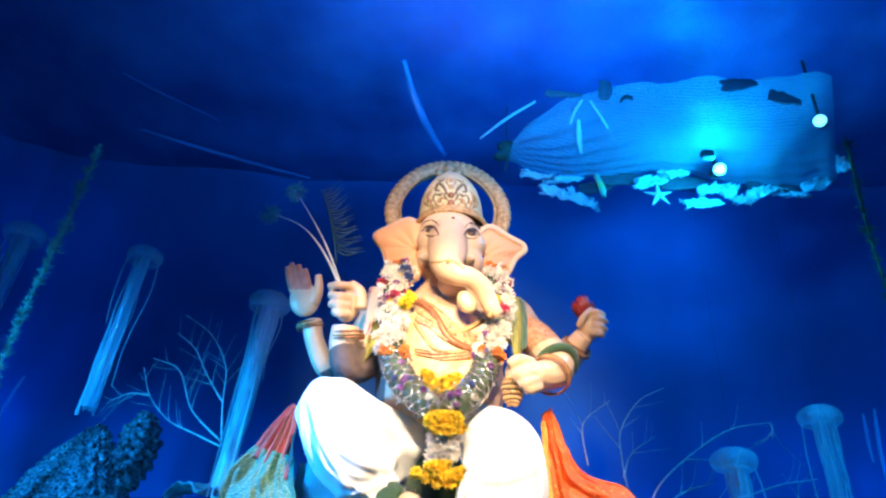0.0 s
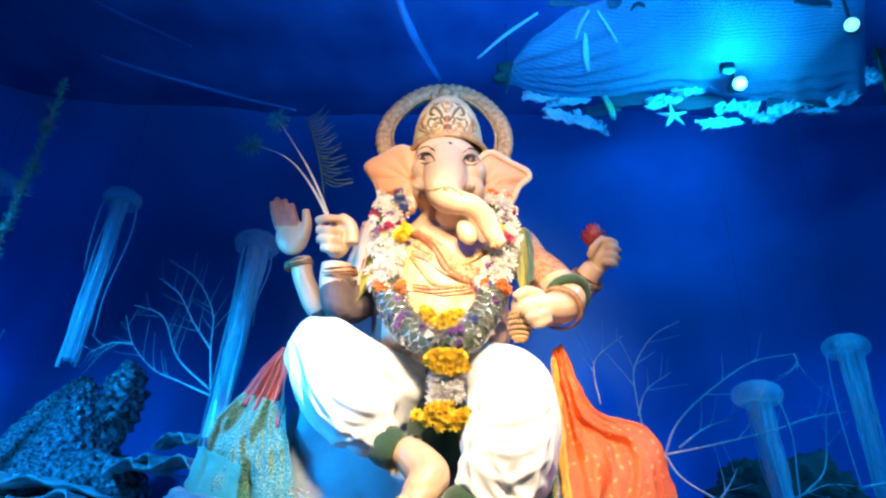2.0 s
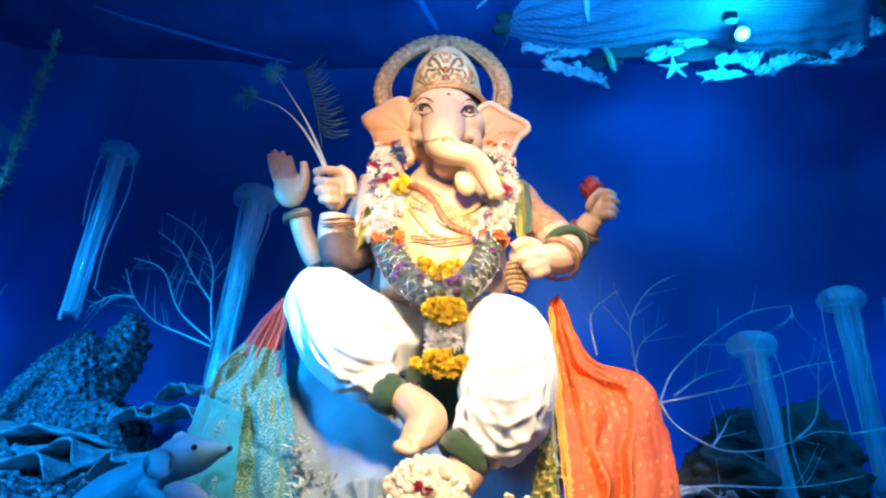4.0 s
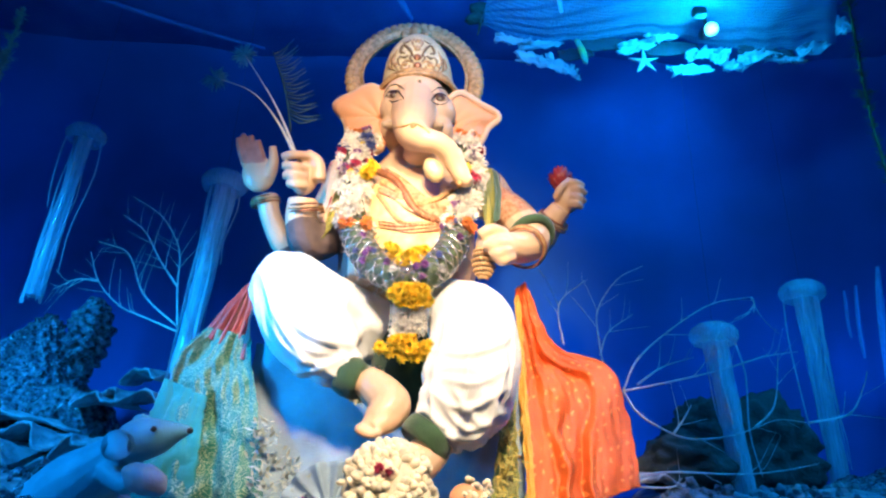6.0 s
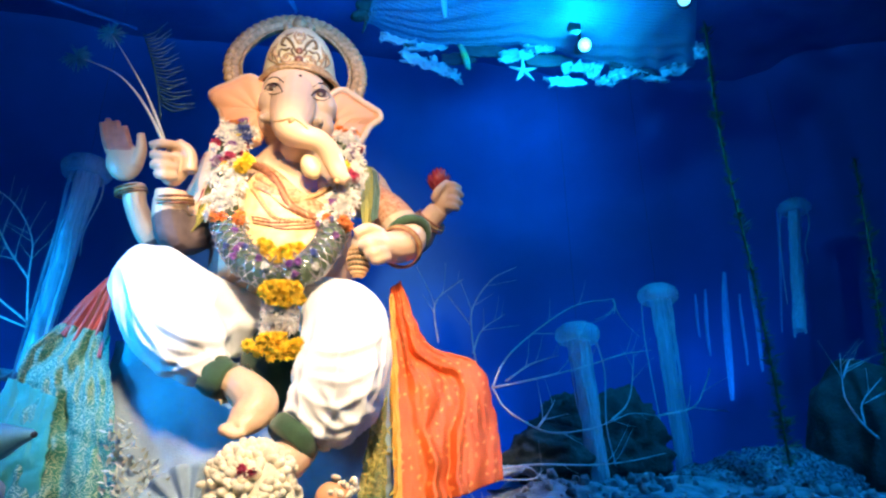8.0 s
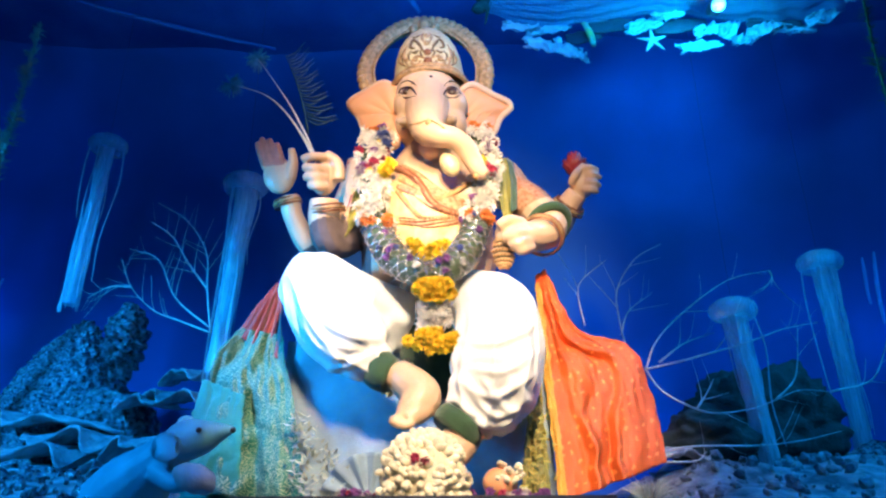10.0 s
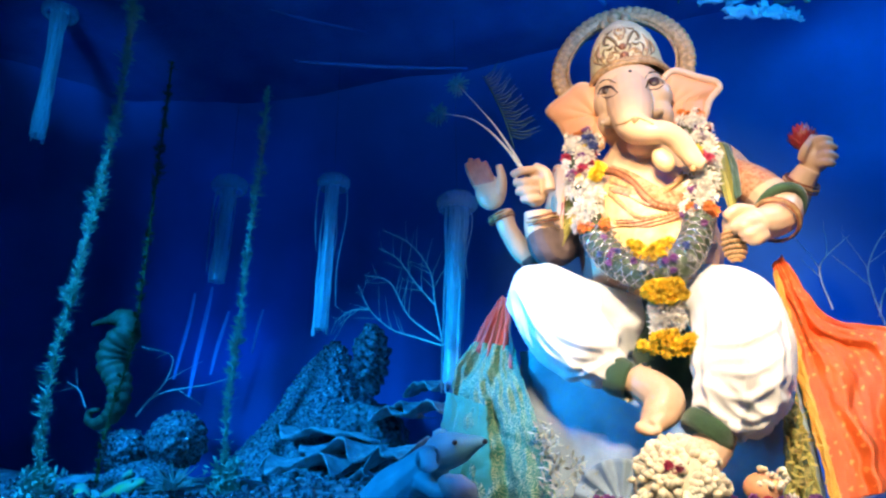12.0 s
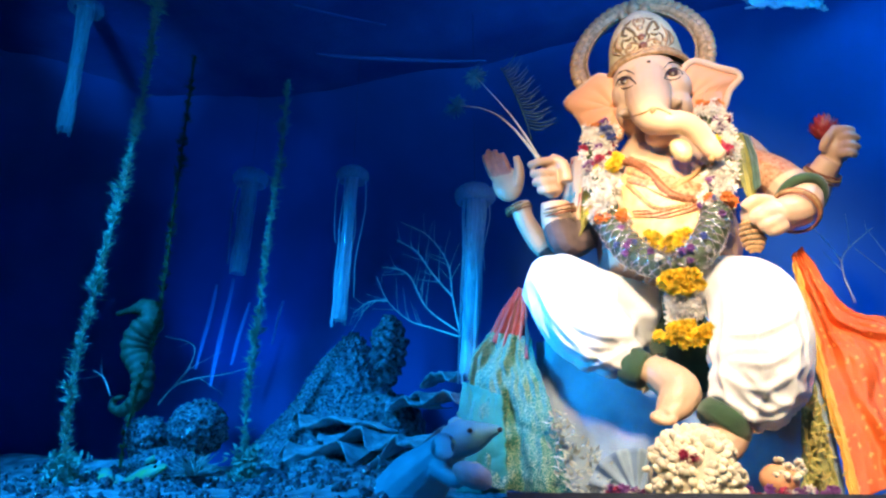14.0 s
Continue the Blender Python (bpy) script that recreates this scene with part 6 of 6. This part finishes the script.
# ---- canopy, lamps and scraps under the ceiling ----
# net canopy over the right of the stage
front, edge = along([(0.353, 4.100, 5.012), (0.657, 3.850, 5.172), (1.127, 3.680, 5.234), (1.714, 3.650, 5.311), (2.267, 3.650, 5.353), (2.715, 3.650, 5.402)], 140), along([(0.325, 4.450, 5.059), (0.732, 4.450, 4.923), (1.127, 4.450, 4.960), (1.595, 4.450, 5.039), (2.048, 4.450, 5.000), (2.537, 4.450, 4.957), (3.072, 4.450, 5.032)], 140)
rows = []
for i in range(70):
    t = i / 69
    row = []
    for j in range(141):
        p = lerp(front[j], edge[j], t)
        u = j / 140
        # slack folds that gather towards the lamp
        fan = math.atan2(p.x - 1.9, 4.9 - p.y)
        p.z += -0.10 * math.sin(math.pi * t) * math.sin(math.pi * u) ** 0.5 + 0.006 * math.sin(26 * fan + 3 * noise.noise((p.x * 1.5, p.y * 1.5, 5))) * math.sin(math.pi * t) + 0.03 * noise.noise((p.x * 2.2, p.y * 2.2, 2))
        p.z += 0.014 * (1 - 0.6 * u) * math.sin(38 * t ** 1.3 + 5 * noise.noise((u * 2.5, t * 2, 9)) + 6 * u)
        p.y += 0.10 * (1 - t) ** 3 * noise.noise((u * 9, 0, 12))
        p.y += 0.03 * t * noise.noise((u * 14, 0, 8))
        p.z += 0.04 * t ** 4 * noise.noise((u * 22, 0, 3))
        row.append(p)
    rows.append(row)
bm = bmesh.new()
solo("net_canopy", sheet(bm, rows), NET, "slack blue net stretched under the ceiling", "net")


def spot_lamp(at, target, r, label):
    at, aim = Vector(at), (Vector(target) - Vector(at)).normalized()
    s = thing("stage_lamp", at, label, "lamp", "stage lamps")
    house = part("housing", tube(bmesh.new(), [at - aim * 0.02, at - aim * 0.10, at - aim * 0.2], [r * 1.1, r * 1.15, r * 0.8], n=3, seg=18), LAMPBODY, s, "black lamp housing")
    bm = bmesh.new()
    ball(bm, at - aim * 0.015, r, u=18, v=10)
    part("lens", bm, LENS, house, "glowing cyan lens")
    part("hanger", tube(bmesh.new(), [at - aim * 0.12, at - aim * 0.12 + Vector((0, 0, 0.2)), Vector((at.x, at.y, 5.6))], [0.012] * 3, n=2, seg=6), LAMPBODY, s, "black hanger")
    return s


spot_lamp((2.558, 3.700, 4.987), (1.0, 1.5, 3.5), 0.045, "small glowing cyan stage lamp hung from the ceiling")
spot_lamp((1.925, 4.050, 4.773), (1.8, 3.0, 4.2), 0.048, "glowing cyan stage lamp above the net's edge")
bm = slab(bmesh.new(), Vector((1.802, 3.950, 4.817)) - Vector((0.045, 0.03, 0.035)), Vector((1.802, 3.950, 4.817)) + Vector((0.045, 0.03, 0.035)))
bmesh.ops.bevel(bm, geom=bm.edges[:], offset=0.008, segments=2, affect="EDGES")
solo("junction_box", bm, LAMPBODY, "small black junction box by the lamp", "box", smooth=False)


# scraps of plastic, starfish and shells along the net's edge
def scrap(at, w, h, turn, seed, material, name, label, rough=1.0):
    bm, rows = bmesh.new(), []
    ct, st = math.cos(turn), math.sin(turn)
    for i in range(11):
        v = i / 10 - 0.5
        row = []
        for j in range(15):
            u = j / 14 - 0.5
            e = 1.1 - rough * (0.9 * abs(noise.noise((u * 5, v * 4, seed))) + 0.25 * abs(noise.noise((u * 15, v * 9, seed))))
            x, z = u * w * e, v * h * (1 - 1.2 * u * u) * e
            row.append(Vector(at) + Vector((x * ct - z * st, 0.07 * rough * noise.noise((u * 6, v * 6, seed)) + 0.06 * u * v, x * st + z * ct)))
        rows.append(row)
    return solo(name, sheet(bm, rows, 0.012), material, label, "decoration", group="canopy edge scraps")


SCRAP = film("crumpled_film", (0.6, 0.8, 0.9), 0.85, 0.3)
g = random.Random(11)
for k, (p, w, h, t) in enumerate((((0.725, 4.450, 4.770), 0.30, 0.12, -0.3), ((0.916, 4.450, 4.724), 0.24, 0.10, -0.6), ((0.787, 4.400, 4.869), 0.34, 0.06, 0.1), ((1.499, 4.400, 4.896), 0.30, 0.11, 0.3), ((1.683, 4.350, 4.945), 0.26, 0.07, 0.1), ((1.982, 4.400, 4.844), 0.24, 0.10, 0.3), ((2.130, 4.400, 4.839), 0.16, 0.14, 0.9),
                                ((1.919, 4.450, 4.735), 0.34, 0.09, 0.1), ((2.384, 4.400, 4.837), 0.28, 0.10, 0.4), ((2.267, 4.450, 4.786), 0.22, 0.08, 0.2), ((2.648, 4.450, 4.875), 0.34, 0.07, -0.1), ((2.853, 4.400, 4.946), 0.26, 0.10, 0.3), ((3.051, 4.300, 5.092), 0.12, 0.16, 0.2), ((0.565, 4.350, 4.860), 0.30, 0.05, -0.1), ((1.032, 4.450, 4.665), 0.14, 0.05, -0.9))):
    scrap(p, w, h, t, k, SCRAP, "plastic_scrap", "crumpled clear plastic scrap at the net's edge")
# dark flat pieces; the first four stand in for dark gaps behind the scraps
for k, (p, w, h, t) in enumerate((((1.269, 4.420, 4.919), 0.34, 0.12, 0.1), ((1.055, 4.460, 4.844), 0.26, 0.10, 0.2), ((2.505, 4.440, 4.927), 0.40, 0.09, 0.0), ((1.803, 4.460, 4.938), 0.40, 0.12, 0.1), ((1.970, 3.600, 5.222), 0.26, 0.10, 0.2), ((2.284, 3.600, 5.095), 0.22, 0.10, -0.3), ((0.673, 3.600, 5.038), 0.26, 0.05, 0.0), ((0.981, 3.600, 5.102), 0.09, 0.18, -0.1))):
    scrap(p, w, h, t, 30 + k, SLEEVE, "cloth_scrap", "dark flat piece at the net", 0.25)


def starfish(at, r, turn, material, label):
    bm = bmesh.new()
    at = Vector(at)
    for k in range(5):
        a = turn + 2 * math.pi * k / 5
        d = Vector((math.cos(a), 0.1 * math.sin(3 * a), math.sin(a)))
        tube(bm, [at, at + d * r * 0.5, at + d * r], [r * 0.26, r * 0.17, r * 0.05], n=3, seg=8, flat=0.6)
    return solo("starfish", bm, material, label, "starfish")


starfish((1.562, 4.420, 4.769), 0.12, 0.4, SHELLM, "pale model starfish hanging from the net's edge")
bm = bmesh.new()
tube(bm, [(1.058, 4.400, 4.918), (1.093, 4.400, 4.821), (1.110, 4.400, 4.715)], [0.035, 0.045, 0.03], seg=10, flat=0.5)
solo("model_turtle", bm, FISHM, "small yellow-green model fish hanging from the net", "fish")
bm = bmesh.new()
tube(bm, [(1.077, 3.600, 4.979), (1.103, 3.600, 5.022), (1.135, 3.600, 5.038), (1.164, 3.600, 5.024), (1.165, 3.600, 5.003)], [0.006, 0.014, 0.016, 0.012, 0.004], seg=8)
solo("hook", bm, LAMPBODY, "small dark curled hook above the net", "hook")
# dark ray-like figure
bm = bmesh.new()
ball(bm, (0.309, 4.350, 5.128), (0.085, 0.06, 0.07), (0, 25, 0))
ball(bm, (0.273, 4.350, 5.048), (0.07, 0.05, 0.045), (0, -30, 0))
tube(bm, [(0.317, 4.350, 5.072), (0.321, 4.350, 4.971), (0.308, 4.350, 4.883)], [0.03, 0.014, 0.004], seg=8)
for v in bm.verts:
    v.co += 0.02 * Vector((noise.noise(v.co * 18), noise.noise(v.co * 18 + Vector((3, 0, 0))), noise.noise(v.co * 18 + Vector((0, 3, 0)))))
tube(bm, [(0.309, 4.350, 5.140), (Vector((0.309, 4.350, 5.140)) + Vector((0, 0, 0.3))), (Vector((0.309, 4.350, 5.140)) + Vector((0, 0, 0.62)))], [0.003] * 3, n=2, seg=5)
solo("hanging_fish", bm, DARKROCK, "dark model fish hanging on a thread from the ceiling", "fish")
# satin streamers from the ceiling
for pts, w, mt in (([(-0.534, 3.600, 5.311), (-0.453, 3.850, 5.187), (-0.347, 4.150, 5.143), (-0.201, 4.500, 5.133)], 0.032, SATIN), ([(0.839, 3.750, 5.133), (0.794, 3.850, 5.095), (0.777, 4.000, 5.073)], 0.012, SCRAP), ([(0.897, 3.750, 5.124), (1.022, 3.900, 5.070), (1.157, 4.100, 5.041)], 0.01, SCRAP), ([(0.833, 3.900, 5.063), (0.851, 4.000, 4.941), (0.882, 4.100, 4.896)], 0.02, SCRAP),
                   ([(0.475, 3.700, 5.042), (0.276, 3.900, 5.043), (0.082, 4.100, 5.002)], 0.012, SCRAP), ([(-2.618, 3.600, 5.043), (-2.338, 3.800, 5.014), (-1.990, 4.000, 4.972)], 0.010, CEIL), ([(-2.630, 4.000, 4.867), (-2.390, 4.200, 4.916), (-1.831, 4.600, 5.015), (-1.412, 4.800, 5.042)], 0.018, CEIL)):
    c = along(pts, 24)
    rows = []
    for i, p in enumerate(c):
        d = (c[min(i + 1, 24)] - c[max(i - 1, 0)]).normalized()
        s = d.cross(Vector((0, 1, 0.3))).normalized() * w * (0.4 + 0.6 * math.sin(math.pi * (0.1 + 0.85 * i / 24)))
        rows.append([p - s, p - Vector((0, 0.012, 0)), p + s])
    solo("streamer", sheet(bmesh.new(), rows, 0.003), mt, "shiny blue streamer strung under the ceiling", "ribbon", group="streamers")
